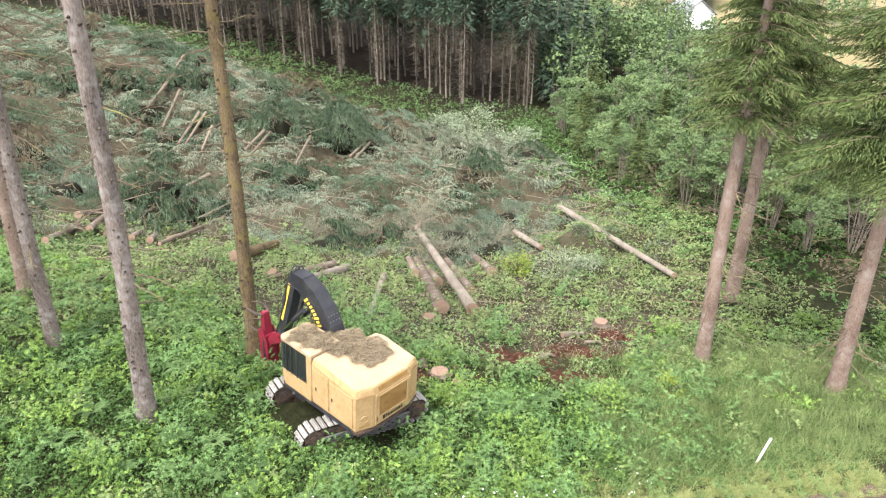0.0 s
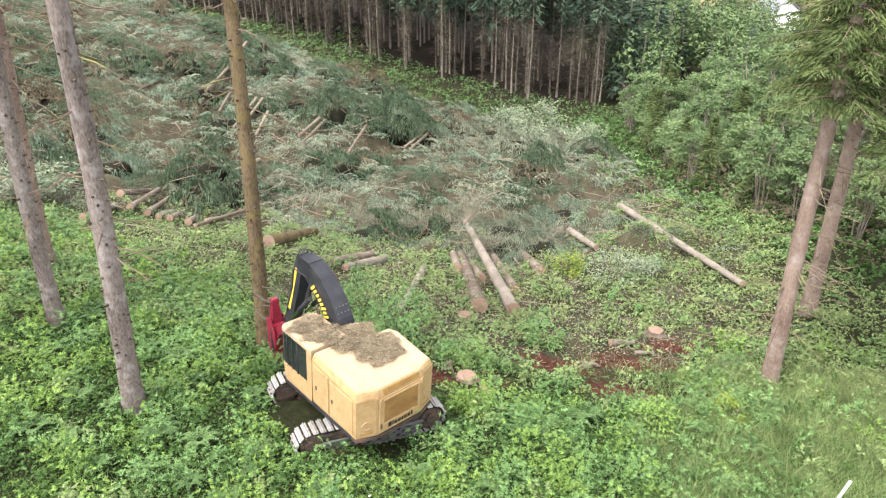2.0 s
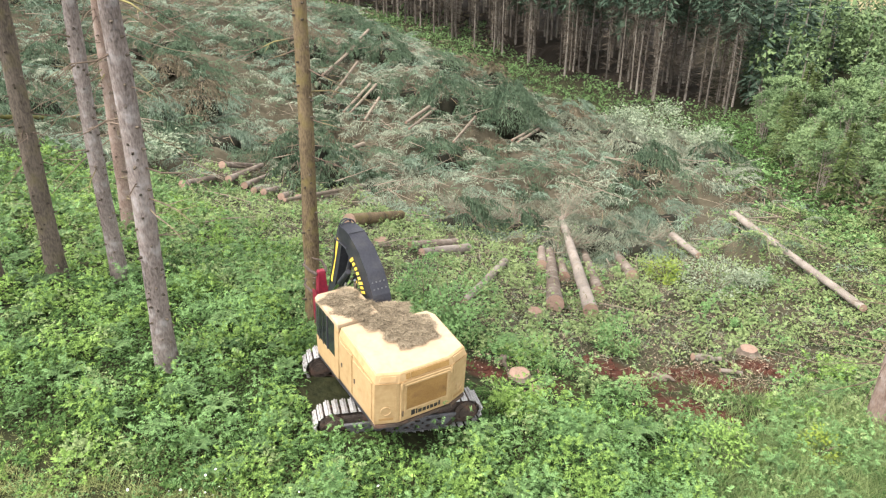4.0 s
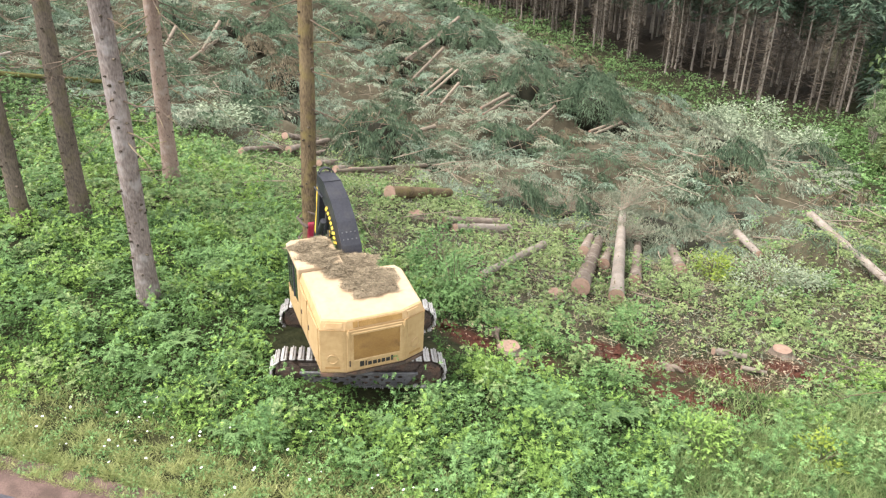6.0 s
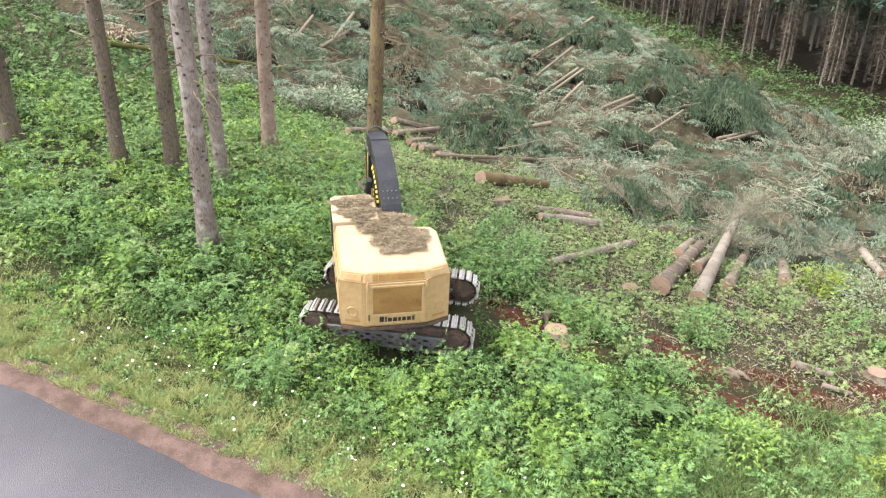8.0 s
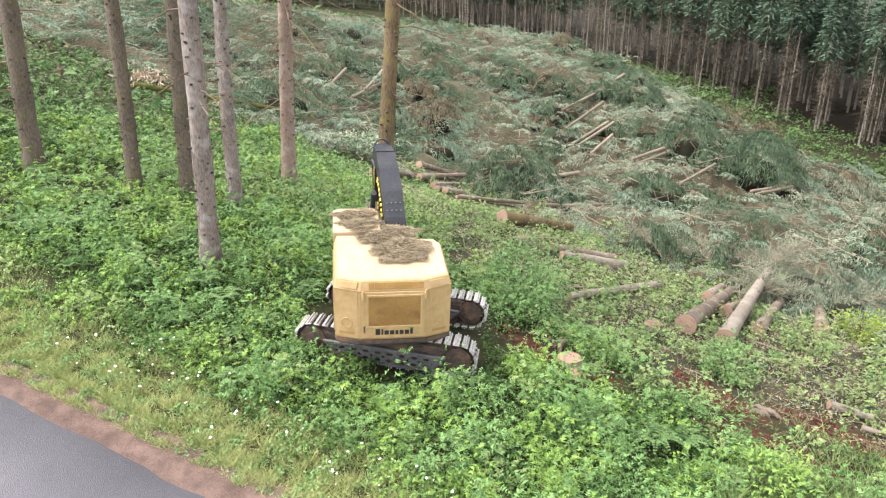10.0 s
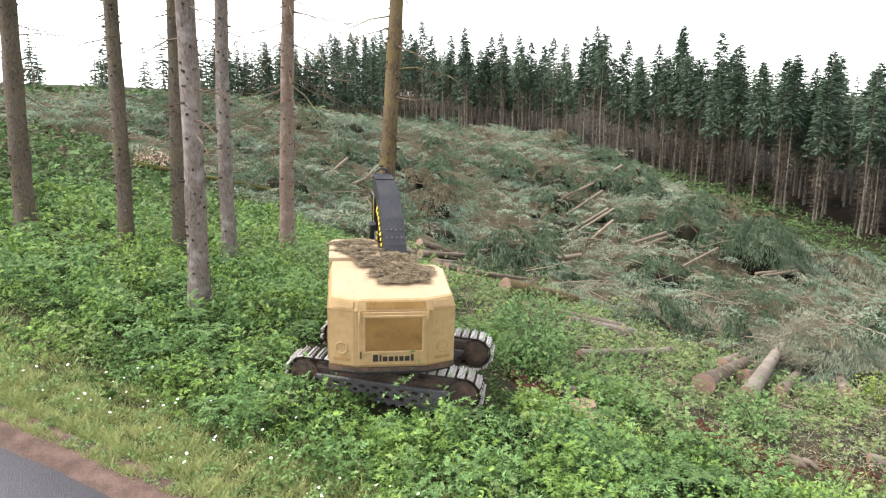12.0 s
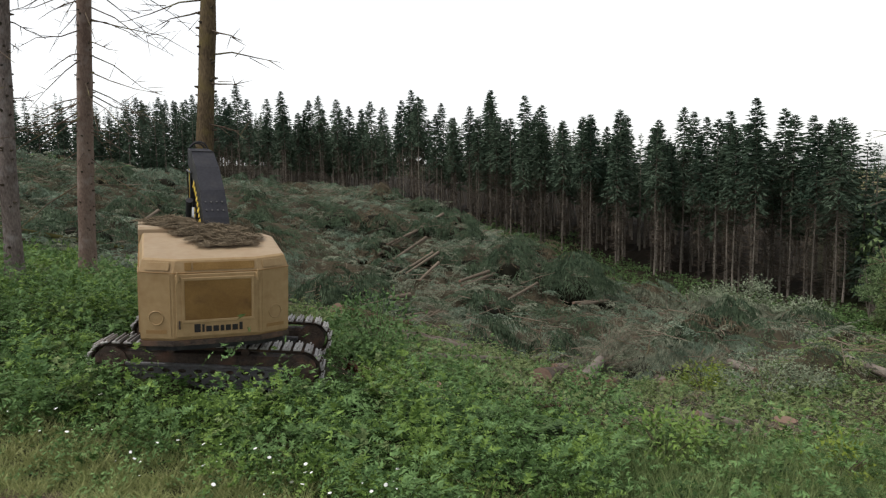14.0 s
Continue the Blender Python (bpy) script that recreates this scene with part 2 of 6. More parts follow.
class Geo:
    """Collects vertices and faces and turns them into one mesh."""

    def __init__(self):
        self.v, self.loops, self.starts, self.mats, self.nv, self.nl = [], [], [], [], 0, 0

    def add(self, v, f, m=0, matrix=None):
        v, f = np.asarray(v, float).reshape(-1, 3), np.asarray(f, int)
        if matrix is not None:
            mm = np.array(matrix)
            v = v @ mm[:3, :3].T + mm[:3, 3]
        k = f.shape[1]
        self.v.append(v)
        self.loops.append((f + self.nv).ravel())
        self.starts.append(self.nl + np.arange(len(f)) * k)
        self.mats.append(np.full(len(f), m))
        self.nv, self.nl = self.nv + len(v), self.nl + f.size
        return self

    def poly(self, v, f, m=0, matrix=None):
        """Faces of mixed sizes."""
        v = np.asarray(v, float).reshape(-1, 3)
        if matrix is not None:
            mm = np.array(matrix)
            v = v @ mm[:3, :3].T + mm[:3, 3]
        self.v.append(v)
        for face in f:
            self.loops.append(np.array(face) + self.nv)
            self.starts.append(np.array([self.nl]))
            self.mats.append(np.array([m]))
            self.nl += len(face)
        self.nv += len(v)
        return self

    def mesh(self, name, mats, smooth=False):
        me = bpy.data.meshes.new(name)
        v, loops, starts = np.concatenate(self.v), np.concatenate(self.loops), np.concatenate(self.starts)
        me.vertices.add(len(v))
        me.vertices.foreach_set("co", v.ravel())
        me.loops.add(len(loops))
        me.loops.foreach_set("vertex_index", loops.astype(np.int32))
        me.polygons.add(len(starts))
        me.polygons.foreach_set("loop_start", starts.astype(np.int32))
        for mt in mats if isinstance(mats, (list, tuple)) else [mats]:
            me.materials.append(mt)
        me.polygons.foreach_set("material_index", np.concatenate(self.mats).astype(np.int32))
        me.polygons.foreach_set("use_smooth", np.full(len(starts), smooth))
        me.update(calc_edges=True)
        return me


def part(name, geo, material, parent=None, label="", smooth=False):
    data = geo.mesh(name, material, smooth) if isinstance(geo, Geo) else geo
    ob = new(name, data)
    if parent is not None:
        ob.parent = parent
    return tagged(ob, label)


def empty(name, matrix, label, category, group=""):
    ob = new(name)
    ob.empty_display_size = 0.2
    ob.matrix_world = matrix
    return tagged(ob, label, category, group)


def tube(points, radii, n=6, cap=True):
    """A tapered tube along a line of points."""
    p = np.asarray(points, float)
    d = np.gradient(p, axis=0)
    d /= np.linalg.norm(d, axis=1)[:, None] + 1e-9
    ref = np.where(np.abs(d[:, 2:3]) > 0.9, [[1.0, 0, 0]], [[0, 0, 1.0]])
    s = np.cross(d, ref)
    s /= np.linalg.norm(s, axis=1)[:, None]
    u = np.cross(s, d)
    a = np.arange(n) * 2 * np.pi / n
    ring = p[:, None] + np.asarray(radii)[:, None, None] * (np.cos(a)[None, :, None] * s[:, None] + np.sin(a)[None, :, None] * u[:, None])
    i, j = np.meshgrid(np.arange(len(p) - 1), np.arange(n), indexing="ij")
    k = (j + 1) % n
    f = np.stack([i * n + j, i * n + k, (i + 1) * n + k, (i + 1) * n + j], -1).reshape(-1, 4)
    return ring.reshape(-1, 3), f


def rod(g, a, b, r, n=10, m=0, r2=None):
    """A closed cylinder between two points."""
    v, f = tube([a, b], [r, r if r2 is None else r2], n)
    g.poly(v, [*f.tolist(), list(range(n))[::-1], list(range(n, 2 * n))], m)
    return g


def box(g, lo, hi, c=0.03, m=0, matrix=None):
    """A box with chamfered edges."""
    lo, hi = np.array(lo, float), np.array(hi, float)
    mid, h = (lo + hi) / 2, (hi - lo) / 2
    c = min(c, *(h * 0.45))
    v, ids = [], {}
    for sx in (-1, 1):
        for sy in (-1, 1):
            for sz in (-1, 1):
                for ax in range(3):
                    q = np.array([sx, sy, sz]) * (h - c)
                    q[ax] = (sx, sy, sz)[ax] * h[ax]
                    ids[sx, sy, sz, ax] = len(v)
                    v.append(mid + q)
    f = []
    for ax in range(3):
        o = [k for k in range(3) if k != ax]
        for s in (-1, 1):
            face = []
            for p, q in ((-1, -1), (1, -1), (1, 1), (-1, 1)):
                key = [0, 0, 0]
                key[ax], key[o[0]], key[o[1]] = s, p, q
                face.append(ids[(*key, ax)])
            f.append(face if (s > 0) == (ax != 1) else face[::-1])
        for p in (-1, 1):
            for q in (-1, 1):
                ends = []
                for s in (-1, 1):
                    key = [0, 0, 0]
                    key[ax], key[o[0]], key[o[1]] = s, p, q
                    ends.append(tuple(key))
                f.append([ids[(*ends[0], o[0])], ids[(*ends[1], o[0])], ids[(*ends[1], o[1])], ids[(*ends[0], o[1])]])
    for sx in (-1, 1):
        for sy in (-1, 1):
            for sz in (-1, 1):
                f.append([ids[sx, sy, sz, 0], ids[sx, sy, sz, 1], ids[sx, sy, sz, 2]])
    g.poly(v, f, m, matrix)
    return g


def slab(g, outline, thick, axis_map, c=0.0, m=0):
    """A plate: a 2D outline given thickness; axis_map(u, v, w) gives the place."""
    n = len(outline)
    lo, hi = thick
    v = [axis_map(x, y, lo) for x, y in outline] + [axis_map(x, y, hi) for x, y in outline]
    f = [list(range(n))[::-1], list(range(n, 2 * n))] + [[i, (i + 1) % n, n + (i + 1) % n, n + i] for i in range(n)]
    g.poly(v, f, m)
    return g


def loft(g, rings, m=0, close=True):
    """Skins rings of equal length, with both ends closed."""
    n = len(rings[0])
    v = [q for r in rings for q in r]
    f = [[k * n + i, k * n + (i + 1) % n, (k + 1) * n + (i + 1) % n, (k + 1) * n + i] for k in range(len(rings) - 1) for i in range(n)]
    if close:
        f += [list(range(n))[::-1], list(range((len(rings) - 1) * n, len(rings) * n))]
    g.poly(v, f, m)
    return g


def unit(v):
    return v / (np.linalg.norm(v, axis=-1, keepdims=True) + 1e-9)


def kites(p, along, normal, length, width, fold=0.15):
    """Leaf or needle-spray shapes, one folded quad each."""
    along, normal = unit(along), np.asarray(normal, float)
    side = unit(np.cross(normal, along))
    up = np.cross(along, side)
    length, width = np.broadcast_to(length, len(p))[:, None], np.broadcast_to(width, len(p))[:, None]
    mid = p + along * length * 0.42
    v = np.stack([p, mid + side * width / 2 + up * width * fold, p + along * length, mid - side * width / 2 + up * width * fold], 1)
    return v.reshape(-1, 3), np.arange(len(p) * 4).reshape(-1, 4)


def blades(p, along, normal, length, width):
    """Slender pointed leaves or needle sprays, one triangle each."""
    along = unit(along)
    side = unit(np.cross(np.asarray(normal, float), along))
    length, width = np.broadcast_to(length, len(p))[:, None], np.broadcast_to(width, len(p))[:, None]
    v = np.stack([p - side * width / 2, p + side * width / 2, p + along * length], 1)
    return v.reshape(-1, 3), np.arange(len(p) * 3).reshape(-1, 3)


def scatter_dirs(n, tilt):
    """Random directions round the compass, with slopes of about tilt."""
    a = rng.uniform(0, 2 * np.pi, n)
    return unit(np.stack([np.cos(a), np.sin(a), rng.normal(tilt, 0.45, n)], 1))


def near_up(n, spread=0.6):
    return unit(np.stack([rng.normal(0, spread, n), rng.normal(0, spread, n), np.ones(n)], 1))


# ---- the lie of the land ----
HILLS = [(0, 25, 9, 0.44), (-10, 20, 9, 1.05), (8, 33, 10, -0.85), (-2, 38, 10, -1.16), (-16, 40, 11, -0.47), (-16, 28, 10, 0.63), (12, 20, 10, 1.05), (-25, 52, 16, -1.77),
         (-8, 60, 18, -1.28), (14, 52, 18, 0.96), (-42, 60, 18, -3.72), (-55, 78, 20, 0.75), (-22, 85, 20, -2.1), (5, 95, 30, -3.13), (-40, 30, 22, 1.42), (-5, 135, 32, -3.51)]
HILLS += [(0, 54, 8, -2.2), (-10, 42, 6.5, 1.0), (-40, 145, 40, -1.81), (-100, 70, 45, 6.52), (-110, 185, 55, -4.25), (60, 90, 50, 0.95), (60, 170, 70, -7.98), (-200, 180, 90, 1.56), (0, -30, 50, 1.29), (-60, 0, 40, 1.73), (60, 0, 40, 1.32)]


def step(x, a, b):
    t = np.clip((x - a) / (b - a), 0, 1)
    return t * t * (3 - 2 * t)


def road_side(x, y):
    """Metres beyond the asphalt's edge, across the road."""
    return (y - 14.1 - 0.25 * x) * 0.97


def road_height(x):
    return 0.30 - 0.098 * np.clip(x, -60, 60)


def waves(x, y, size, seed):
    """Cheap smooth unevenness between about -1 and 1."""
    r = np.random.default_rng(seed)
    z = 0.0
    for _ in range(7):
        a, p, k = r.uniform(0, 6.28), r.uniform(0, 6.28), r.uniform(0.6, 1.9) / size
        z = z + np.sin((x * np.cos(a) + y * np.sin(a)) * k * 6.28 + p)
    return z / 3.2


def land(x, y):
    x, y = np.asarray(x, float), np.asarray(y, float)
    cx, cy = np.clip(x, -420, 420), np.clip(y, -200, 420)
    z = -2.24 - 0.0542 * cx - 0.0257 * cy
    for a, b, s, k in HILLS:
        z = z + k * np.exp(-((x - a) ** 2 + (y - b) ** 2) / (2 * s * s))
    ridge = np.exp(-(((y + 0.62 * x - 80) * 0.85 / 11) ** 2) / 2) * step(-x, 8, 28) * (1 - 0.5 * step(-x, 55, 90)) * (1 - step(-x, 110, 150))
    return z + 4.0 * ridge


def slash_zone(x, y):
    """How far a place lies in the felled slope that is buried in tops and boughs (0 to 1)."""
    low = np.interp(x, [-90, -60, -45, -32, -20, 0, 16], [26, 34, 38, 42, 46, 44, 43])
    z = step(y - low, 0, 6) * (1 - step(x + 0.06 * (y - 60), 11, 17)) * (1 - step(y + 0.62 * x, 102, 114)) * step(x, -95, -80)
    return z


def ground_z(x, y):
    x, y = np.asarray(x, float), np.asarray(y, float)
    z = land(x, y)
    s = road_side(x, y)
    rough = 0.10 * waves(x, y, 4.0, 3) + 0.05 * waves(x, y, 1.3, 4)
    z = z + rough * step(s, 1.0, 3.0) * (1 + 2.2 * step(y, 40, 60))
    z = z + slash_zone(x, y) * (0.75 * waves(x, y, 9, 8) + 0.55 * np.abs(waves(x, y, 6, 9)) + 0.22 * waves(x, y, 2.4, 10) - 0.25)
    r = road_height(x)
    on_road = step(s, 4.0, 0.6) * step(s, -14.0, -9.0)
    return z * (1 - on_road) + r * on_road


PATCHES = [(3.5, 28.5, 1.9, 1.2), (6.1, 26.4, 1.9, 1.0), (6.8, 29.8, 1.9, 1.1), (-1.6, 25.4, 1.3, 0.8), (9.4, 32.3, 1.5, 0.9), (1.0, 25.3, 0.8, 0.4), (-3.7, 21.5, 2.3, 1.7)]


def bare(x, y):
    """Where the machine has torn the ground open to red soil."""
    z = 0.0
    for px, py, a, b in PATCHES:
        z = np.maximum(z, 1 - step(np.hypot((x - px) / a, (y - py) / b) + 0.35 * waves(x, y, 1.6, 12), 0.6, 1.1))
    return z

# ---- ground, road ----
def spaced(lo, hi, fine, far, grow=1.09):
    """Grid lines that are close between lo and hi and widen outwards."""
    mid = list(np.arange(lo, hi + fine, fine))
    d, x = fine, hi
    while x < far:
        d *= grow
        x += d
        mid.append(x)
    d, x = fine, lo
    while x > -far:
        d *= grow
        x -= d
        mid.insert(0, x)
    return np.array(mid)


def build_ground():
    xs, ys = spaced(-26, 24, 0.6, 2600), spaced(13, 50, 0.6, 2600)
    gx, gy = np.meshgrid(xs, ys, indexing="ij")
    z = ground_z(gx, gy)
    z = z - 0.06 * (step(road_side(gx, gy), 0.5, -0.2) * step(road_side(gx, gy), -7.5, -6.5)) - 0.12 * bare(gx, gy)
    n, k = len(xs), len(ys)
    i, j = np.meshgrid(np.arange(n - 1), np.arange(k - 1), indexing="ij")
    f = np.stack([i * k + j, (i + 1) * k + j, (i + 1) * k + j + 1, i * k + j + 1], -1).reshape(-1, 4)
    g = Geo().add(np.stack([gx, gy, z], -1), f)
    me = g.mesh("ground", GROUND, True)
    cover = me.color_attributes.new("cover", "FLOAT_COLOR", "POINT")
    red = bare(gx, gy) * (np.hypot(gx + 3.7, gy - 21.5) > 2.7)
    field = step(gx, 45, 70) * step(gy, 120, 150) * (0.5 + 0.5 * waves(gx, gy, 60, 5) > 0.3)
    litter = np.maximum(slash_zone(gx, gy) * 0.9, 0.55 * step(gy, 27, 33) * (1 - step(gy, 60, 70)) * (1 - step(gx, 12, 16)) * (waves(gx, gy, 5, 21) > -0.2))
    # where the floor below the conifers gets its needle litter and painted shade
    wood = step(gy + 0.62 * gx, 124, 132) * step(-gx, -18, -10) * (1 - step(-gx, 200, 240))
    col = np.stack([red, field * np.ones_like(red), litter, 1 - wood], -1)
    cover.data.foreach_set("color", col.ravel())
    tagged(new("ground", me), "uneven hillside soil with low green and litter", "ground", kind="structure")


def build_road():
    g, sh = Geo(), Geo()
    us = np.arange(-70, 70, 0.5)
    wob = 0.04 * waves(us, us * 0, 3.0, 2) + 0.03 * waves(us, us * 0, 0.8, 5)

    def place(u, s, dz):
        return np.stack([u, 14.1 + 0.25 * u + s / 0.97, road_height(u) + dz], -1)

    def strip(geo, lines):
        v = np.concatenate(lines)
        n = len(us)
        for r in range(len(lines) - 1):
            i = np.arange(n - 1)
            if r == 0:
                geo.add(v, np.stack([i, i + 1, i + 1 + n, i + n], -1))
                base = geo.nv - len(v)
            else:
                geo.loops.append((np.stack([i + r * n, i + 1 + r * n, i + 1 + (r + 1) * n, i + (r + 1) * n], -1) + base).ravel())
                geo.starts.append(geo.nl + np.arange(n - 1) * 4)
                geo.mats.append(np.zeros(n - 1, int))
                geo.nl += 4 * (n - 1)

    strip(g, [place(us, -6.9, -0.2), place(us, -6.9, 0.0), place(us, -3.4, 0.05), place(us, wob - 0.02, 0.012), place(us, wob - 0.02, -0.1)])
    tagged(part("road", g, ASPHALT, smooth=True), "grey asphalt country road with a worn edge", "road", kind="structure")
    strip(sh, [place(us, wob - 0.3, -0.05), place(us, wob - 0.05, 0.004), place(us, 0.45 + wob, 0.03), place(us, 0.9 + 2 * wob, 0.03), place(us, 1.5 + 2 * wob, -0.08)])
    tagged(part("gravel_shoulder", sh, GRAVEL, smooth=True), "reddish gravel shoulder along the asphalt", "road shoulder", kind="structure")


build_ground()
build_road()

# ---- conifers ----
def crown_sprays(g, h, low, reach, gap, per, cuts, spray, droop=0.35, taper=1.0, m=0, width=0.3):
    """Whorls of drooping needle sprays from the height low to the tip h."""
    P, A, L = [], [], []
    z = low
    while z < h - 0.15:
        f = (z - low) / (h - low)
        r = reach * (1 - f) ** taper * min(1, 0.5 + f * 4) + 0.12
        for _ in range(per):
            if rng.random() < 0.1:
                continue
            az, ln = rng.uniform(0, 6.283), r * rng.uniform(0.65, 1.15)
            d = np.array([math.cos(az), math.sin(az), 0.0])
            rise = 0.7 * f * f + rng.normal(0, 0.08) - 0.05
            k = max(2, int(round(cuts * (1 - 0.6 * f))))
            for c in range(k):
                s = ln * (c + rng.uniform(0.1, 0.9)) / k
                P.append(d * s + [0, 0, z + rise * s - droop * s * s / max(ln, 0.5) + rng.normal(0, 0.06)])
                side = np.array([-d[1], d[0], 0]) * rng.normal(0, 0.6)
                A.append(d * rng.uniform(0.3, 1) + side + [0, 0, -rng.uniform(0.0, 1.0) * (1 - f) + 0.25 * f])
                L.append(min(spray * rng.uniform(0.6, 1.25), ln * 0.7 + 0.25))
        z += gap * rng.uniform(0.7, 1.3) * (1 - 0.55 * f)
    L, P = np.array(L), np.array(P)
    tip = np.array([[0, 0, h - 0.5]])
    g.add(*blades(np.concatenate([P, tip]), np.concatenate([np.array(A), [[0, 0, 1]]]), rng.normal(0, 1, (len(P) + 1, 3)), np.append(L, 0.9), np.append(L * width, 0.12)), m=m)


def dead_branches(g, lo, hi, count, length, radius=0.012, sag=0.2, hub=None, forks=0, m=0, n=3):
    for _ in range(count):
        z, az, ln = rng.uniform(lo, hi), rng.uniform(0, 6.283), length * rng.uniform(0.3, 1.0)
        d = np.array([math.cos(az), math.sin(az), 0])
        base = np.array([0, 0, z]) if hub is None else hub(z)
        bend = rng.normal(-sag, 0.15)
        pts = [base + d * ln * s + np.array([0, 0, ln * (bend * s + rng.normal(0, 0.03) - 0.12 * s * s)]) for s in ((0, 0.35, 0.7, 1.0) if forks else (0, 1.0))]
        g.add(*tube(pts, np.linspace(radius, radius * 0.2, len(pts)), n), m=m)
        for _ in range(forks):
            s = rng.uniform(0.3, 0.9)
            q = base + d * ln * s + np.array([0, 0, ln * (bend * s - 0.12 * s * s)])
            e = unit(d + rng.normal(0, 0.55, 3)) * ln * rng.uniform(0.12, 0.35)
            g.add(*tube([q, q + e * 0.6, q + e], [radius * 0.45, radius * 0.3, radius * 0.12], n), m=m)


def trunk_line(h, lean=(0, 0), wob=0.0, n=9):
    zs = np.linspace(0, h, n)
    ph = rng.uniform(0, 6, 2)
    return np.stack([lean[0] * zs + wob * np.sin(zs * 0.35 + ph[0]), lean[1] * zs + wob * np.sin(zs * 0.3 + ph[1]), zs], 1)


def forest_tree_meshes(h, low, reach):
    t, d, c = Geo(), Geo(), Geo()
    line = trunk_line(h, wob=0.08)
    t.add(*tube(line, np.interp(line[:, 2], [0, 1, h], [0.22, 0.17, 0.03]), 6))
    dead_branches(d, 1.5, low + 4, 60, 3.2, 0.030, 0.12)
    k = 290
    rise = np.sort(rng.uniform(1.0, low + 5, k))
    b = np.stack([np.zeros(k), np.zeros(k), rise], 1)
    d.add(*blades(b, scatter_dirs(k, -0.12), rng.normal(0, 1, (k, 3)), rng.uniform(0.8, 2.6, k) * np.interp(rise, [0, low, low + 5], [0.6, 1.2, 0.9]), rng.uniform(0.05, 0.16, k)))
    crown_sprays(c, h, low, reach, 0.5, 8, 6, 0.95, width=0.34, droop=0.45, taper=0.75)
    crown_sprays(c, low + 4, low - 2.5, reach * 0.85, 1.2, 2, 4, 0.7, width=0.26, droop=0.4, taper=0.3)
    return t.mesh("trunk", BARK_FAR, True), d.mesh("deadwood", TWIG_FAR), c.mesh("crown", NEEDLES)


FOREST_KINDS = [forest_tree_meshes(h, low, r) for h, low, r in ((28, 16, 3.2), (29.5, 17.5, 3.0), (26.5, 14.5, 3.1), (27.5, 16.5, 2.9), (24.5, 12.5, 3.0))]


def forest_tree(x, y, kind, size, turn):
    ob = empty("conifer_tree", pose(x, y, float(ground_z(x, y)) - 0.1, 0, 0, turn), "tall dark green conifer with a bare straight trunk", "tree", "forest edge conifers")
    ob.scale = (size, size, size)
    for name, data in zip(("trunk", "deadwood", "crown"), FOREST_KINDS[kind]):
        tagged(part(name, data, None, ob), kind="stuff" if name == "deadwood" else "")
    return ob


EDGE = [(20, 123), (12, 127), (-8, 138), (-27, 146), (-44, 154), (-68, 166), (-100, 184), (-140, 176), (-190, 205), (-245, 226)]


def along_edge(step_m):
    """Places along the forest's edge with the direction into the wood."""
    out = []
    for (x0, y0), (x1, y1) in zip(EDGE, EDGE[1:]):
        ln = math.hypot(x1 - x0, y1 - y0)
        inward = np.array([(y1 - y0), -(x1 - x0)]) / ln
        if inward[1] < 0:
            inward = -inward
        for k in range(int(ln / step_m)):
            s = (k + rng.uniform(0.1, 0.9)) * step_m / ln
            out.append((np.array([x0 + (x1 - x0) * s, y0 + (y1 - y0) * s]), inward))
    return out


for row in range(4):
    for p, inward in along_edge(4.4):
        far = math.hypot(p[0], p[1] - 10)
        if (row > 1 and far > 165) or (row > 0 and far > 215):
            continue
        q = p + inward * (row * 3.4 + rng.normal(0, 1.4)) + rng.normal(0, 1.1, 2)
        if q[0] > 0.06 * q[1] + 9:
            continue
        forest_tree(q[0], q[1], int(rng.integers(0, 5)), rng.uniform(0.86, 1.1), rng.uniform(0, 360))


def build_forest():
    """The wood behind its edge, which nobody could count."""
    g = Geo()
    for row in range(4, 15):
        for p, inward in along_edge(4.8 if row < 8 else 6.0):
            q = p + inward * (row * 3.6 + rng.normal(0, 1.2)) + rng.normal(0, 0.8, 2)
            if q[0] > 0.06 * q[1] + 9:
                continue
            h, low, z = rng.uniform(20, 25.5), rng.uniform(9, 14), float(ground_z(q[0], q[1]))
            one = Geo()
            v, f = tube([[0, 0, 0], [0, 0, h * 0.5], [0, 0, h * 0.98]], [0.24, 0.16, 0.03], 5)
            g.add(v + [*q, z], f, 0)
            if row < 9:
                k = 110
                away = scatter_dirs(k, -0.1)
                b = np.array([*q, z]) + np.stack([np.zeros(k), np.zeros(k), rng.uniform(0.5, low + 3, k)], 1)
                g.add(*blades(b, away, rng.normal(0, 1, (k, 3)), rng.uniform(1.0, 3.2, k), rng.uniform(0.03, 0.10, k)), m=2)
            crown_sprays(one, h, low * 0.8, 3.0, 1.1, 5, 3, 1.9, width=0.55)
            g.add(one.v[0] + [*q, z], one.loops[0].reshape(-1, 3), 1)
    tagged(new("forest", g.mesh("forest", [BARK_FAR, NEEDLES, TWIG_FAR])), "dense dark conifer wood behind its edge", "forest", kind="stuff")


build_forest()


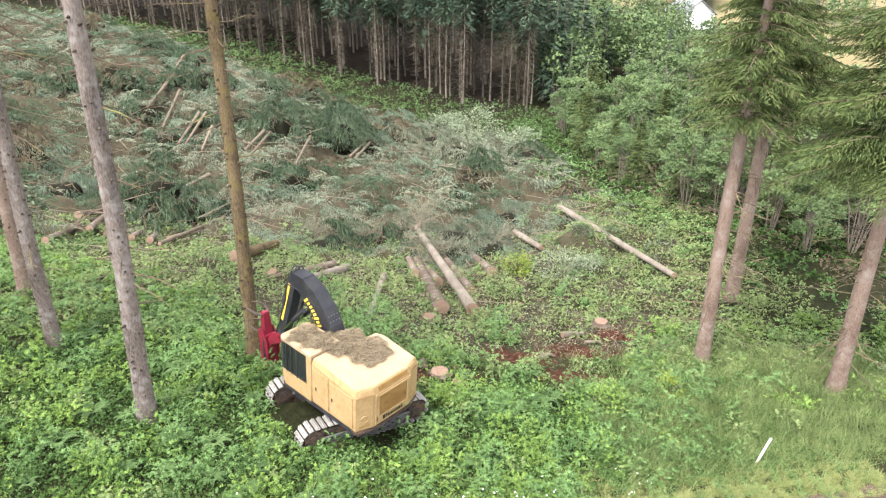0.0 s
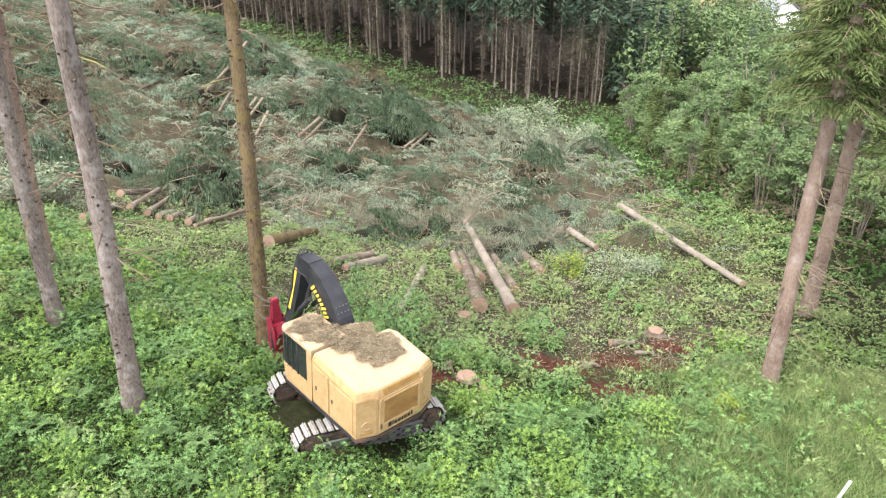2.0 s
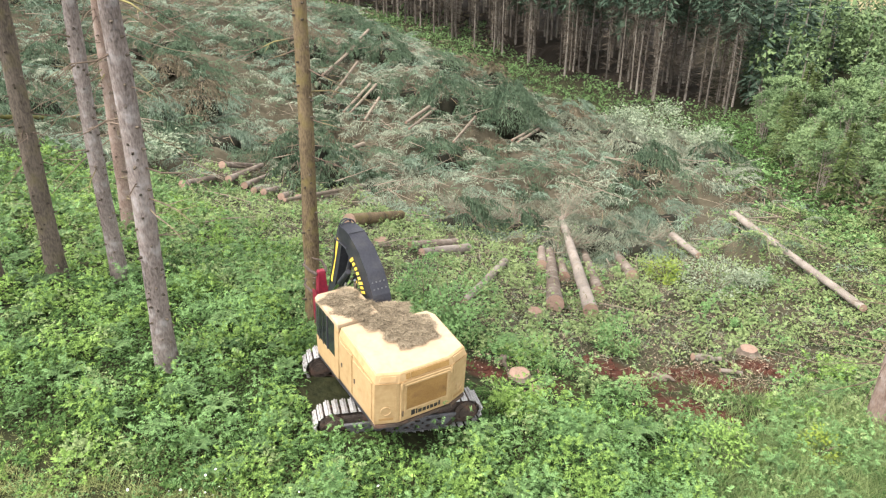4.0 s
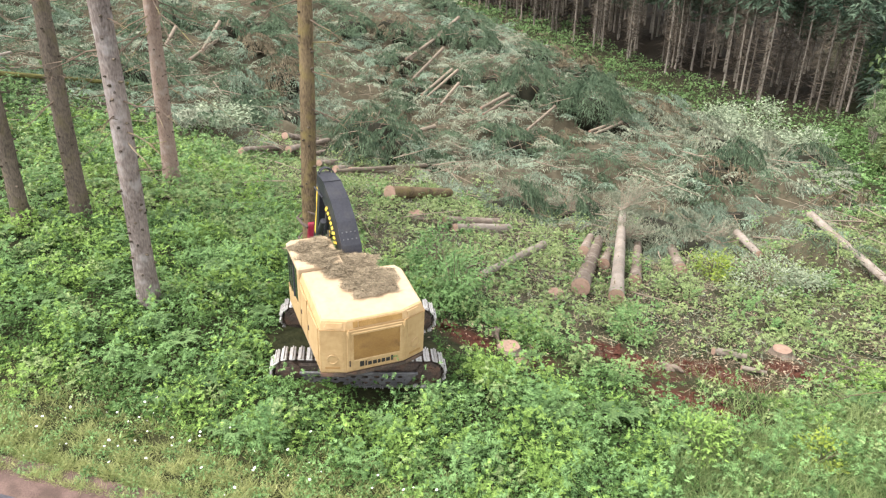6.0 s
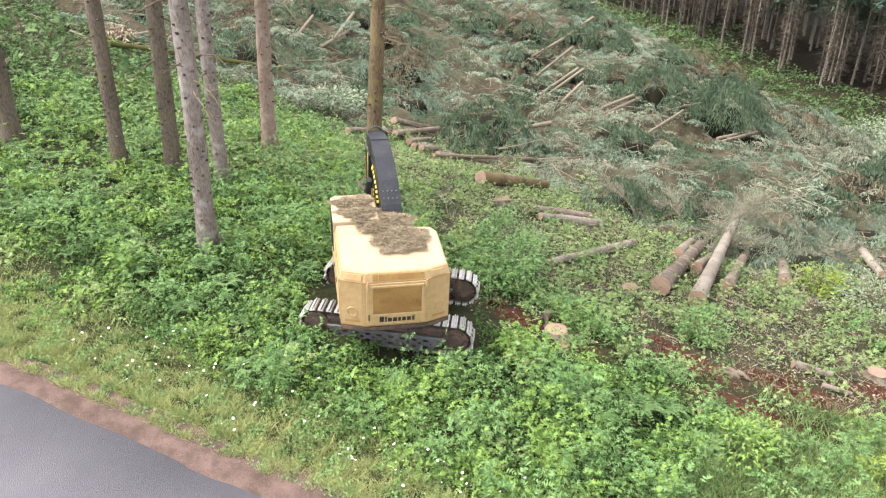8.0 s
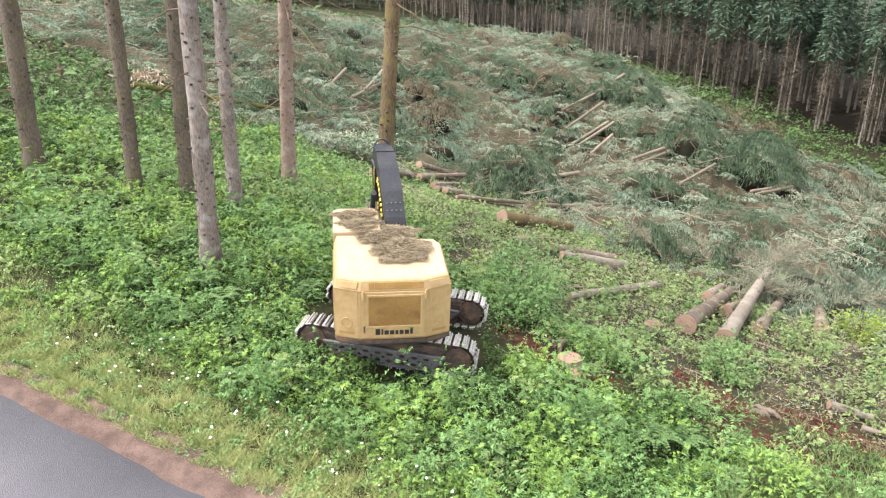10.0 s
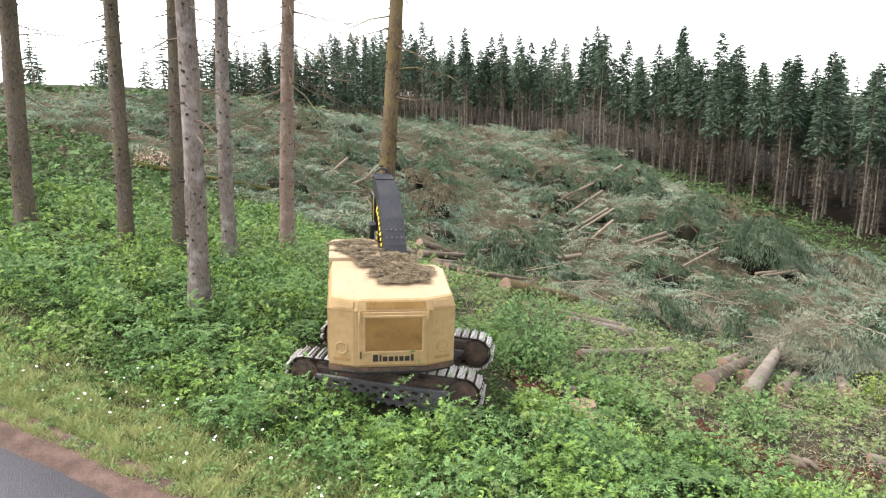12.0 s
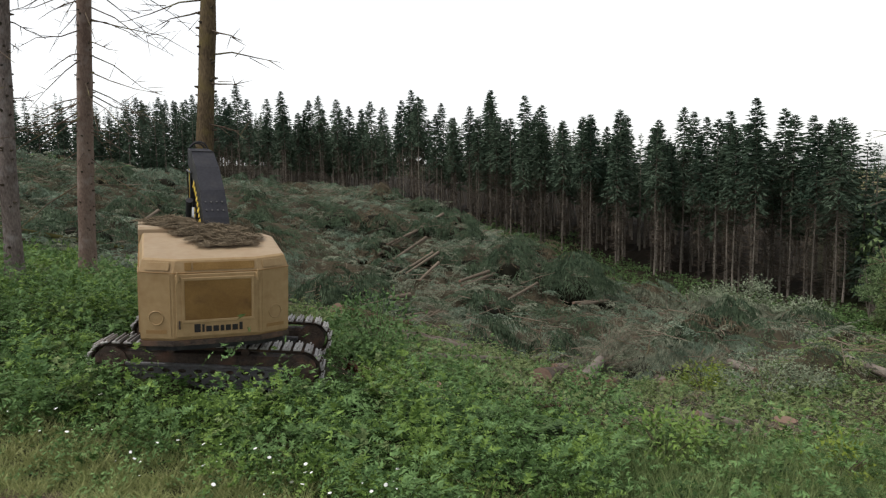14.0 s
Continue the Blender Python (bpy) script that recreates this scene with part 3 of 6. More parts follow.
# ---- the single trunks beside the road ----
def tall_trunk(x, y, lean, r, bark, h, twigs, twig_len, label, crown_from=19.5, knots=110, twig_lo=4.0, forks=4, sag=0.12):
    z = float(ground_z(x, y))
    ob = empty("standing_tree", pose(x, y, z - 0.15), label, "tree", "trees left standing by the road")
    t, k, d, c = Geo(), Geo(), Geo(), Geo()
    line = trunk_line(h, lean, 0.05, 26)
    rad = np.interp(line[:, 2], [0, 0.5, 2.0, 14, h], [r * 1.35, r * 1.08, r, r * 0.78, 0.05]) * (1 + 0.03 * np.sin(line[:, 2] * 2.1))
    v, f = tube(line, rad, 16)
    cx = np.repeat(line, 16, axis=0)
    v = cx + (v - cx) * (1 + 0.05 * np.sin(np.tile(np.arange(16), 26) * 2.4 + cx[:, 2] * 1.7))[:, None]
    t.add(v, f)
    part("trunk", t, bark, ob, smooth=True)

    def hub(zz):
        return np.array([np.interp(zz, line[:, 2], line[:, 0]), np.interp(zz, line[:, 2], line[:, 1]), zz])

    for zz in np.arange(1.2, 16, 16 / knots):
        az = rng.uniform(0, 6.283)
        e = np.array([math.cos(az), math.sin(az), rng.uniform(-0.1, 0.35)])
        rr = np.interp(zz, line[:, 2], rad)
        k.add(*tube([hub(zz) + e * rr * 0.8, hub(zz) + e * (rr + rng.uniform(0.02, 0.15))], [0.06, 0.025], 5))
    tagged(part("knotting", k, TWIG_FAR, ob), kind="stuff")
    dead_branches(d, twig_lo, crown_from + 3, twigs, twig_len, 0.034, sag, hub, forks, n=4)
    tagged(part("deadwood", d, TWIG, ob, "bare dead branches"), kind="stuff")
    crown_sprays(c, h, crown_from, 3.2, 0.5, 6, 6, 1.0, width=0.35)
    part("crown", c, NEEDLES_NEAR, ob)
    return ob


tall_trunk(-10.35, 19.73, (0.04, -0.008), 0.31, BARK, 30, 34, 2.6, "slender grey conifer trunk with knotty branch stubs", twig_lo=4.5)
tall_trunk(-16.0, 24.4, (0.03, 0.02), 0.29, BARK, 29, 30, 2.4, "slender grey-brown conifer trunk standing in undergrowth", twig_lo=4.5)
tall_trunk(-20.9, 31.0, (0.035, 0.035), 0.38, BARK_RED, 30, 70, 5.2, "reddish brown conifer trunk with long bare branches", twig_lo=5, sag=0.35)
tall_trunk(-18.9, 21.5, (0.02, 0.03), 0.30, BARK_DARK, 28, 30, 2.6, "dark mossy conifer trunk standing in ferns", twig_lo=4)
tall_trunk(-18.1, 23.5, (0.02, 0.04), 0.34, BARK_DARK, 29, 26, 2.4, "yellowish mossy conifer trunk among undergrowth", twig_lo=4)
tall_trunk(-25.4, 20.2, (0.01, 0.02), 0.42, BARK_DARK, 30, 44, 3.4, "thick grey conifer trunk with bare dead branches", twig_lo=5)


# ---- spruces with drooping boughs beside the road ----
def bough(length, twigs, spray, droop):
    """One drooping spruce bough along +x: its places, directions and normals for needle sprays."""
    P, A, N, L = [], [], [], []
    for s in np.linspace(0.12, 1.0, twigs):
        base = np.array([s * length, 0, -droop * length * s * s])
        for side in (-1, 1):
            ln = length * 0.42 * (1 - s * 0.75) * rng.uniform(0.7, 1.2)
            k = max(2, int(ln / (spray * 0.55)))
            for j in range(k):
                u = (j + 0.3) / k * ln
                P.append(base + [u * 0.55 + rng.normal(0, 0.03), side * u * 0.8, -0.35 * u - 0.25 * u * u + rng.normal(0, 0.03)])
                A.append([0.55 + rng.normal(0, 0.25), side * rng.uniform(0.2, 1.0), -rng.uniform(0.3, 1.1)])
                N.append([rng.normal(0, 0.35), rng.normal(0, 0.35), 1])
                L.append(spray * rng.uniform(0.7, 1.3))
    return np.array(P), np.array(A), np.array(N), np.array(L)


def spruce(x, y, lean, r, h, low, reach, label, seed_turn=0.0):
    z = float(ground_z(x, y))
    ob = empty("spruce_tree", pose(x, y, z - 0.15), label, "tree", "spruces beside the road")
    t, d, c, b = Geo(), Geo(), Geo(), Geo()
    line = trunk_line(h, lean, 0.04, 22)
    rad = np.interp(line[:, 2], [0, 0.5, 2, 12, h], [r * 1.3, r * 1.05, r, r * 0.75, 0.05])
    t.add(*tube(line, rad, 16))
    part("trunk", t, BARK_RED, ob, smooth=True)

    def hub(zz):
        return np.array([np.interp(zz, line[:, 2], line[:, 0]), np.interp(zz, line[:, 2], line[:, 1]), zz])

    dead_branches(d, 2.0, low + 1, 60, 3.0, 0.03, 0.15, hub, 3)
    tagged(part("deadwood", d, TWIG, ob, "bare dead branches"), kind="stuff")
    zz = low
    while zz < h - 0.5:
        f = (zz - low) / (h - low)
        for w in range(9):
            az, ln = rng.uniform(0, 6.283), reach * (1 - f * 0.9) * rng.uniform(0.75, 1.15) * (1 if w < 6 else 0.5)
            P, A, N, L = bough(ln, max(8, int(ln * 8)), 0.19, 0.34)
            rot = np.array(Euler((rng.normal(0, 0.1), rng.normal(-0.1 - 0.3 * f, 0.1), az)).to_matrix())
            c.add(*blades(P @ rot.T + hub(zz), A @ rot.T, rng.normal(0, 1, P.shape), L * 1.4, L * 0.30))
            tip = np.array([[0, 0, 0], [ln * 0.5, 0, -0.08 * ln], [ln * 0.95, 0, -0.29 * ln]]) @ rot.T + hub(zz)
            b.add(*tube(tip, [0.035, 0.022, 0.008], 4))
        zz += 0.42 * rng.uniform(0.7, 1.3)
    tagged(part("limbwork", b, TWIG, ob), kind="stuff")
    part("crown", c, NEEDLES_NEAR, ob)
    return ob


spruce(12.5, 28.5, (0.0, 0.01), 0.34, 27, 12.6, 2.5, "spruce with a pinkish brown trunk and drooping green boughs")
spruce(17.4, 37.0, (-0.01, 0.01), 0.38, 28, 12.2, 4.2, "spruce with a grey scaly trunk and broken lower branches")
spruce(17.8, 26.1, (0.0, 0.01), 0.36, 27, 11.2, 4.4, "leaning spruce with a pale brown trunk beside the verge")


# ---- young broadleaved trees and firs of the thicket ----
def alder_meshes(h, spread, clumps, per, leaf):
    s, c = Geo(), Geo()
    stems = []
    for _ in range(7):
        az, tilt = rng.uniform(0, 6.283), rng.uniform(0.05, 0.28)
        top = np.array([math.cos(az) * tilt * h, math.sin(az) * tilt * h, h * rng.uniform(0.75, 1.0)])
        pts = [np.array([0.25 * math.cos(az), 0.25 * math.sin(az), 0]), top * 0.5 + rng.normal(0, 0.1, 3), top]
        s.add(*tube(pts, [0.06, 0.045, 0.012], 5))
        stems.append(top)
        for _ in range(5):
            q = pts[1] + (pts[2] - pts[1]) * rng.uniform(-0.4, 0.8)
            e = unit(rng.normal(0, 1, 3) + [0, 0, 0.8]) * h * 0.18
            s.add(*tube([q, q + e], [0.02, 0.006], 4))
    for k in range(clumps):
        f = rng.uniform(0.4, 1.0)
        az, r = rng.uniform(0, 6.283), spread * math.sqrt(rng.uniform(0.05, 1)) * math.sin(min(1, f * 1.25) * 2.6) ** 0.6
        mid = np.array([math.cos(az) * r, math.sin(az) * r, h * f])
        rad = spread * rng.uniform(0.22, 0.42)
        p = unit(rng.normal(0, 1, (per, 3))) * (rad * rng.uniform(0.4, 1.0, (per, 1)))
        p[:, 2] = np.abs(p[:, 2]) * 0.8 - 0.15 * rad
        out = unit(p * [1, 1, 0.5] + [0, 0, 0.3])
        ln = leaf * rng.uniform(0.7, 1.3, per)
        c.add(*blades(p + mid, out + rng.normal(0, 0.5, (per, 3)) - [0, 0, 0.3], out + rng.normal(0, 0.4, (per, 3)) + [0, 0, 0.5], ln, ln * 0.6))
    return s.mesh("stemwood", LOG_PALE, True), c.mesh("crown", ALDER)


ALDERS = [alder_meshes(6.5, 2.3, 26, 120, 0.23), alder_meshes(7.5, 2.1, 28, 120, 0.23), alder_meshes(5.0, 2.2, 24, 120, 0.22)]


def young_fir_meshes(h, reach):
    t, c = Geo(), Geo()
    t.add(*tube([[0, 0, 0], [0, 0, h]], [0.09, 0.02], 6))
    crown_sprays(c, h, 0.8, reach, 0.24, 8, 6, 0.5, taper=0.9, width=0.3)
    return t.mesh("trunk", BARK_FAR, True), c.mesh("crown", NEEDLES_NEAR)


FIRS = [young_fir_meshes(8.0, 1.9), young_fir_meshes(6.0, 1.6)]


def alder(x, y, kind, size, turn):
    ob = empty("alder_tree", pose(x, y, float(ground_z(x, y)) - 0.05, 0, 0, turn), "young multi-stemmed alder with pale green leaves in the thicket", "tree", "alders of the thicket")
    ob.scale = (size, size, size)
    for name, data in zip(("stemwood", "crown"), ALDERS[kind]):
        tagged(part(name, data, None, ob), kind="stuff" if name == "stemwood" else "")


def young_fir(x, y, kind, size, turn):
    ob = empty("young_fir", pose(x, y, float(ground_z(x, y)) - 0.05, 0, 0, turn), "young green fir standing in the thicket", "tree", "young firs of the thicket")
    ob.scale = (size, size, size)
    for name, data in zip(("trunk", "crown"), FIRS[kind]):
        part(name, data, None, ob)


def thicket_edge(y):
    """West edge of the thicket at each y."""
    return np.interp(y, [44, 52, 66, 90, 112], [26, 21.5, 17.5, 17, 18])


for y in np.arange(46, 114, 3.6):
    for k in range(5 if y < 80 else 4):
        x = float(thicket_edge(y)) + k * 4.0 + rng.uniform(0, 2.6)
        yy = y + rng.uniform(-1.6, 1.6)
        if rng.random() < 0.27:
            young_fir(x, yy, int(rng.integers(0, 2)), rng.uniform(0.8, 1.3), rng.uniform(0, 360))
        else:
            alder(x, yy, int(rng.integers(0, 3)), rng.uniform(0.75, 1.25) * (1.0 + 0.5 * (k > 2)), rng.uniform(0, 360))

# ---- the tracked feller buncher ----
def turned(geo, m):
    """The same geometry, moved by a matrix."""
    mm = np.array(m)
    geo.v = [v @ mm[:3, :3].T + mm[:3, 3] for v in geo.v]
    return geo


def track_path(length, radius, count):
    """Places and slopes of the shoes round a track."""
    straight = length - 2 * radius
    total = 2 * straight + 2 * math.pi * radius
    out = []
    for k in range(count):
        s = (k + 0.5) / count * total
        if s < straight:
            out.append((-straight / 2 + s, radius, 0.0))
        elif s < straight + math.pi * radius:
            a = (s - straight) / radius
            out.append((straight / 2 + radius * math.sin(a), radius * math.cos(a), a))
        elif s < 2 * straight + math.pi * radius:
            out.append((straight / 2 - (s - straight - math.pi * radius), -radius, math.pi))
        else:
            a = (s - 2 * straight - math.pi * radius) / radius
            out.append((-straight / 2 - radius * math.sin(a), -radius * math.cos(a), math.pi + a))
    return out


def holed_plate(g, x0, x1, z0, z1, y0, y1, holes, slant=0.35):
    """A guard plate with rows of oval holes right through it."""
    rows = 2
    cw, chh = (x1 - x0) / holes, (z1 - z0) / rows
    n = 12
    for r in range(rows):
        for k in range(holes):
            cx, cz = x0 + (k + 0.5) * cw, z0 + (r + 0.5) * chh
            ring, edge = [], []
            for i in range(n):
                a = 2 * math.pi * i / n
                ring.append((cx + cw * 0.27 * math.cos(a), cz + chh * 0.23 * math.sin(a)))
                s = 0.5 / max(abs(math.cos(a)), abs(math.sin(a)))
                edge.append((cx + cw * s * math.cos(a), cz + chh * s * math.sin(a)))
            v = [(x, y0, z) for x, z in edge] + [(x, y0, z) for x, z in ring] + [(x, y1, z) for x, z in ring] + [(x, y1, z) for x, z in edge]
            f = []
            for i in range(n):
                j = (i + 1) % n
                f += [[i, j, n + j, n + i], [n + i, n + j, 2 * n + j, 2 * n + i], [2 * n + i, 2 * n + j, 3 * n + j, 3 * n + i]]
            g.poly(v, f)
    for xa, xb in ((x0 - slant, x0), (x1, x1 + slant)):
        g_out = [(x0, z0), (x0, z1), (x0 - slant, z1)] if xa < x0 else [(x1, z0), (x1 + slant, z1), (x1, z1)]
        slab(g, g_out, (y0, y1), lambda u, w, t: (u, t, w))
    box(g, (x0 - slant, y0 - 0.03, z1 - 0.02), (x1 + slant, y1 + 0.03, z1 + 0.06), 0.015)
    box(g, (x0, y0 - 0.03, z0 - 0.05), (x1, y1 + 0.03, z0 + 0.01), 0.015)


def build_machine():
    base = pose(-3.68, 21.53, 0.12, 0, 0, 32) @ pose(0, 0, 0, 0, 5.0, 0)
    top = empty("feller_buncher", base, "cream yellow tracked feller buncher with black boom and red head", "forestry machine")
    shoe_geo = Geo()
    box(shoe_geo, (-0.088, -0.31, -0.022), (0.088, 0.31, 0.022), 0.012)
    box(shoe_geo, (-0.02, -0.31, 0.02), (0.015, 0.31, 0.075), 0.012)
    box(shoe_geo, (0.045, -0.31, 0.018), (0.075, 0.31, 0.05), 0.010)
    shoe = shoe_geo.mesh("shoe", SHOE)
    for side in (-1, 1):
        y = 1.47 * side
        fr = Geo()
        box(fr, (-1.85, y - 0.20, 0.28), (1.85, y + 0.20, 0.80), 0.06)
        for x in (-1.5, -0.9, -0.3, 0.3, 0.9, 1.5):
            rod(fr, (x, y - 0.24, 0.20), (x, y + 0.24, 0.20), 0.14, 14)
        for x in (-0.8, 0.8):
            rod(fr, (x, y - 0.18, 0.88), (x, y + 0.18, 0.88), 0.09, 12)
        frame_ob = part("track_frame", fr, DIRTY, top, "muddy black track frame")
        for x, z, a in track_path(5.0, 0.47, 46):
            ob = part("shoe", shoe, None, frame_ob)
            ob.matrix_basis = Matrix.Translation((x, y, z + 0.55)) @ Matrix.Rotation(a, 4, "Y")
        ch = Geo()
        pts = [(x, y, z + 0.55) for x, z, a in track_path(5.0, 0.40, 60)]
        for s in (-0.12, 0.12):
            q = np.array(pts + pts[:1]) + [0, s, 0]
            ch.add(*tube(q, np.full(len(q), 0.055), 5))
        part("track_chain", ch, DIRTY, frame_ob)
        for x in (-2.03, 2.03):
            w = Geo()
            rod(w, (x, y - 0.26, 0.55), (x, y + 0.26, 0.55), 0.36, 28)
            rod(w, (x, y - 0.30, 0.55), (x, y + 0.30, 0.55), 0.20, 20)
            for k in range(8):
                a = k * math.pi / 4
                rod(w, (x + 0.27 * math.cos(a), y - 0.29, 0.55 + 0.27 * math.sin(a)), (x + 0.27 * math.cos(a), y + 0.29, 0.55 + 0.27 * math.sin(a)), 0.025, 6)
            part("idler_wheel" if x < 0 else "drive_wheel", w, DIRTY, frame_ob)
        gp = Geo()
        for s in (-1, 1):
            holed_plate(gp, -1.35, 1.35, 0.14, 0.56, y + s * 0.315 - 0.012, y + s * 0.315 + 0.012, 8)
        part("guard_plate", gp, STEEL, frame_ob, "perforated grey guard plate")
    cb = Geo()
    box(cb, (-0.95, -1.3, 0.42), (0.95, 1.3, 0.92), 0.08)
    for sx in (-1, 1):
        box(cb, (sx * 0.85 - 0.28, -1.4, 0.5), (sx * 0.85 + 0.28, 1.4, 0.82), 0.06)
    part("car_body", cb, DIRTY, top)
    tt = Geo()
    rod(tt, (0, 0, 0.9), (0, 0, 1.18), 0.85, 40)
    rod(tt, (0, 0, 1.16), (0, 0, 1.36), 1.0, 40)
    part("turntable", tt, BLACK, top)

    up = base.inverted() @ Matrix.Translation((-4.037, 21.456, 0.187)) @ Matrix.Rotation(radians(48.5), 4, "Z") @ Matrix.Rotation(radians(3.2), 4, "X") @ Matrix.Rotation(radians(1.6), 4, "Y")

    def upper(name, g, material, parent, label="", smooth=False):
        return part(name, turned(g, up), material, parent, label, smooth)

    deck = Geo()
    slab(deck, [(-1.38, -2.52), (-0.8, -2.72), (0.8, -2.72), (1.38, -2.52), (1.40, -0.3), (0.9, 0.9), (0.3, 1.3), (-1.42, 1.3)], (1.26, 1.49), lambda u, w, t: (u, w, t))
    upper("deck", deck, BLACK, top, "black base frame")
    lip = Geo()
    slab(lip, [(-1.48, -2.66), (-0.86, -2.90), (0.86, -2.90), (1.48, -2.66), (1.46, -2.4), (-1.46, -2.4)], (1.40, 1.505), lambda u, w, t: (u, w, t))
    upper("rear_lip", lip, DIRTY, top)

    def roof_z(y):
        """The roof rises from its rear edge towards the cab."""
        return 3.17 + 0.10 * (y + 2.66)

    hood = Geo()
    outline = [(-1.47, -2.66), (-0.85, -2.88), (0.85, -2.88), (1.47, -2.66), (1.47, -0.98), (1.32, -0.72), (0.76, -0.68), (0.70, 0.08), (-0.14, 0.08), (-0.14, -0.42), (-1.47, -0.42)]

    def inset(d, front=0.0):
        return [(x - math.copysign(d, x) if abs(x) > 0.5 else x, y + d if y < -2 else y - front) for x, y in outline]

    loft(hood, [[(x, y, 1.50) for x, y in inset(0.03)], [(x, y, 1.56) for x, y in outline], [(x, y, roof_z(y) - 0.27) for x, y in outline],
                [(x, y, roof_z(y) - 0.24) for x, y in inset(0.012)], [(x, y, roof_z(y) - 0.03) for x, y in inset(0.07, 0.02)], [(x, y, roof_z(y)) for x, y in inset(0.11, 0.05)]])
    body = upper("hood", hood, [PAINT, ROOF_PAINT], top, "faded cream yellow engine hood with a bleached roof")
    for p in body.data.polygons:
        if p.normal.z > 0.85:
            p.material_index = 1
    seam = Geo()
    for (x0, y0), (x1, y1) in zip(outline[-1:] + outline[:5], outline[:6]):
        rod(seam, (x0 * 1.002, y0 * 1.001, roof_z(y0) - 0.255), (x1 * 1.002, y1 * 1.001, roof_z(y1) - 0.255), 0.010, 6)
    for y in (-2.0, -1.32, -0.9):
        rod(seam, (-1.474, y, 1.60), (-1.474, y, roof_z(y) - 0.27), 0.007, 6)
    upper("seam", seam, FADED, body)
    # the rear door with its mesh panel, bars for the writing
    dr = Geo()
    box(dr, (-0.80, -2.915, 1.58), (0.80, -2.875, 2.87), 0.015)
    door = upper("rear_door", dr, PAINT, body)
    fm = Geo()
    for lo, hi in (((-0.69, -2.940, 1.91), (-0.63, -2.91, 2.76)), ((0.67, -2.940, 1.91), (0.73, -2.91, 2.76)), ((-0.69, -2.940, 1.87), (0.73, -2.91, 1.93)), ((-0.69, -2.940, 2.74), (0.73, -2.91, 2.80))):
        box(fm, lo, hi, 0.008)
    upper("door_frame", fm, PAINT, door)
    gr = Geo()
    box(gr, (-0.63, -2.927, 1.93), (0.67, -2.905, 2.74), 0.004)
    for k in range(44):
        x = -0.62 + k * 1.28 / 43
        box(gr, (x - 0.003, -2.931, 1.93), (x + 0.003, -2.925, 2.74), 0.001)
    for k in range(28):
        z = 1.95 + k * 0.77 / 27
        box(gr, (-0.63, -2.932, z - 0.003), (0.67, -2.926, z + 0.003), 0.001)
    upper("grille", gr, GRILLE, door, "brown wire mesh grille")
    x = -0.46
    for wide, tall in ((0.12, 0.17), (0.045, 0.16), (0.11, 0.12), (0.11, 0.12), (0.075, 0.12), (0.10, 0.12), (0.11, 0.12), (0.065, 0.16)):
        bar = Geo()
        box(bar, (x, -2.924, 1.67), (x + wide, -2.917, 1.67 + tall), 0.003)
        upper("name_bar", bar, DECAL, door, "plain black bar")
        x += wide + 0.03
    for x in (-0.76, 0.80):
        hg = Geo()
        box(hg, (x - 0.045, -2.945, 2.74), (x + 0.045, -2.86, 2.86), 0.02)
        rod(hg, (x, -2.935, 2.70), (x, -2.935, 2.92), 0.022, 8)
        upper("hinge", hg, PAINT, body)
    hd = Geo()
    rod(hd, (-0.74, -2.945, 1.76), (-0.74, -2.945, 1.93), 0.018, 8)
    upper("door_handle", hd, DIRTY, door)
    ug = Geo()
    for x0, x1 in ((-0.46, 0.74), (-0.62, -0.49)):
        slab(ug, [(x0, 2.94), (x1, 2.94), (x1, 3.09), (x0, 3.09)], (-0.012, 0.012), lambda u, w, t: (u, -2.875 + (w - 2.91) * 0.3 - 0.004 + t, w))
    upper("upper_grille", ug, GRILLE, body, "brown mesh strip")
    for sx in (-1, 1):
        d = np.array([0.62, 0.22]) / math.hypot(0.62, 0.22)
        nrm = np.array([0.22 * sx, -0.62]) / math.hypot(0.22, 0.62)

        def corner(u, z, out):
            q = np.array([0.85 * sx, -2.88]) + np.array([d[0] * sx, d[1]]) * u + nrm * out
            return (q[0], q[1], z)

        rg = Geo()
        ring = [corner(0.34 + 0.14 * math.cos(a), 1.98 + 0.14 * math.sin(a), 0.012) for a in np.linspace(0, 2 * math.pi, 25)]
        rg.add(*tube(ring, np.full(25, 0.014), 5))
        upper("round_cover", rg, PAINT, body)
        lab = Geo()
        slab(lab, [(0.14, 1.66), (0.54, 1.66), (0.54, 1.73), (0.14, 1.73)], (0.004, 0.010), corner)
        upper("model_bar", lab, FADED, body, "plain faded brown bar")
        cg = Geo()
        slab(cg, [(0.08, 2.95), (0.55, 2.96), (0.50, 3.10), (0.08, 3.10)], (-0.01, 0.014), lambda u, w, t: (corner(u, w, t)[0] - 0.15 * (w - 2.91) * sx, corner(u, w, t)[1] + 0.28 * (w - 2.91), w))
        upper("corner_panel", cg, PAINT, body)
        pl = Geo()
        slab(pl, [(0.05, 1.60), (0.08, 1.60), (0.08, 2.86), (0.05, 2.86)], (0.0, 0.012), corner)
        upper("panel_edge", pl, PAINT, body)
    sg = Geo()
    slab(sg, [(-2.30, 1.85), (-1.30, 1.85), (-1.15, 2.15), (-1.30, 2.70), (-2.30, 2.64)], (1.455, 1.495), lambda u, w, t: (t, u, w))
    upper("side_grille", sg, GRILLE, body, "brown mesh side panel")
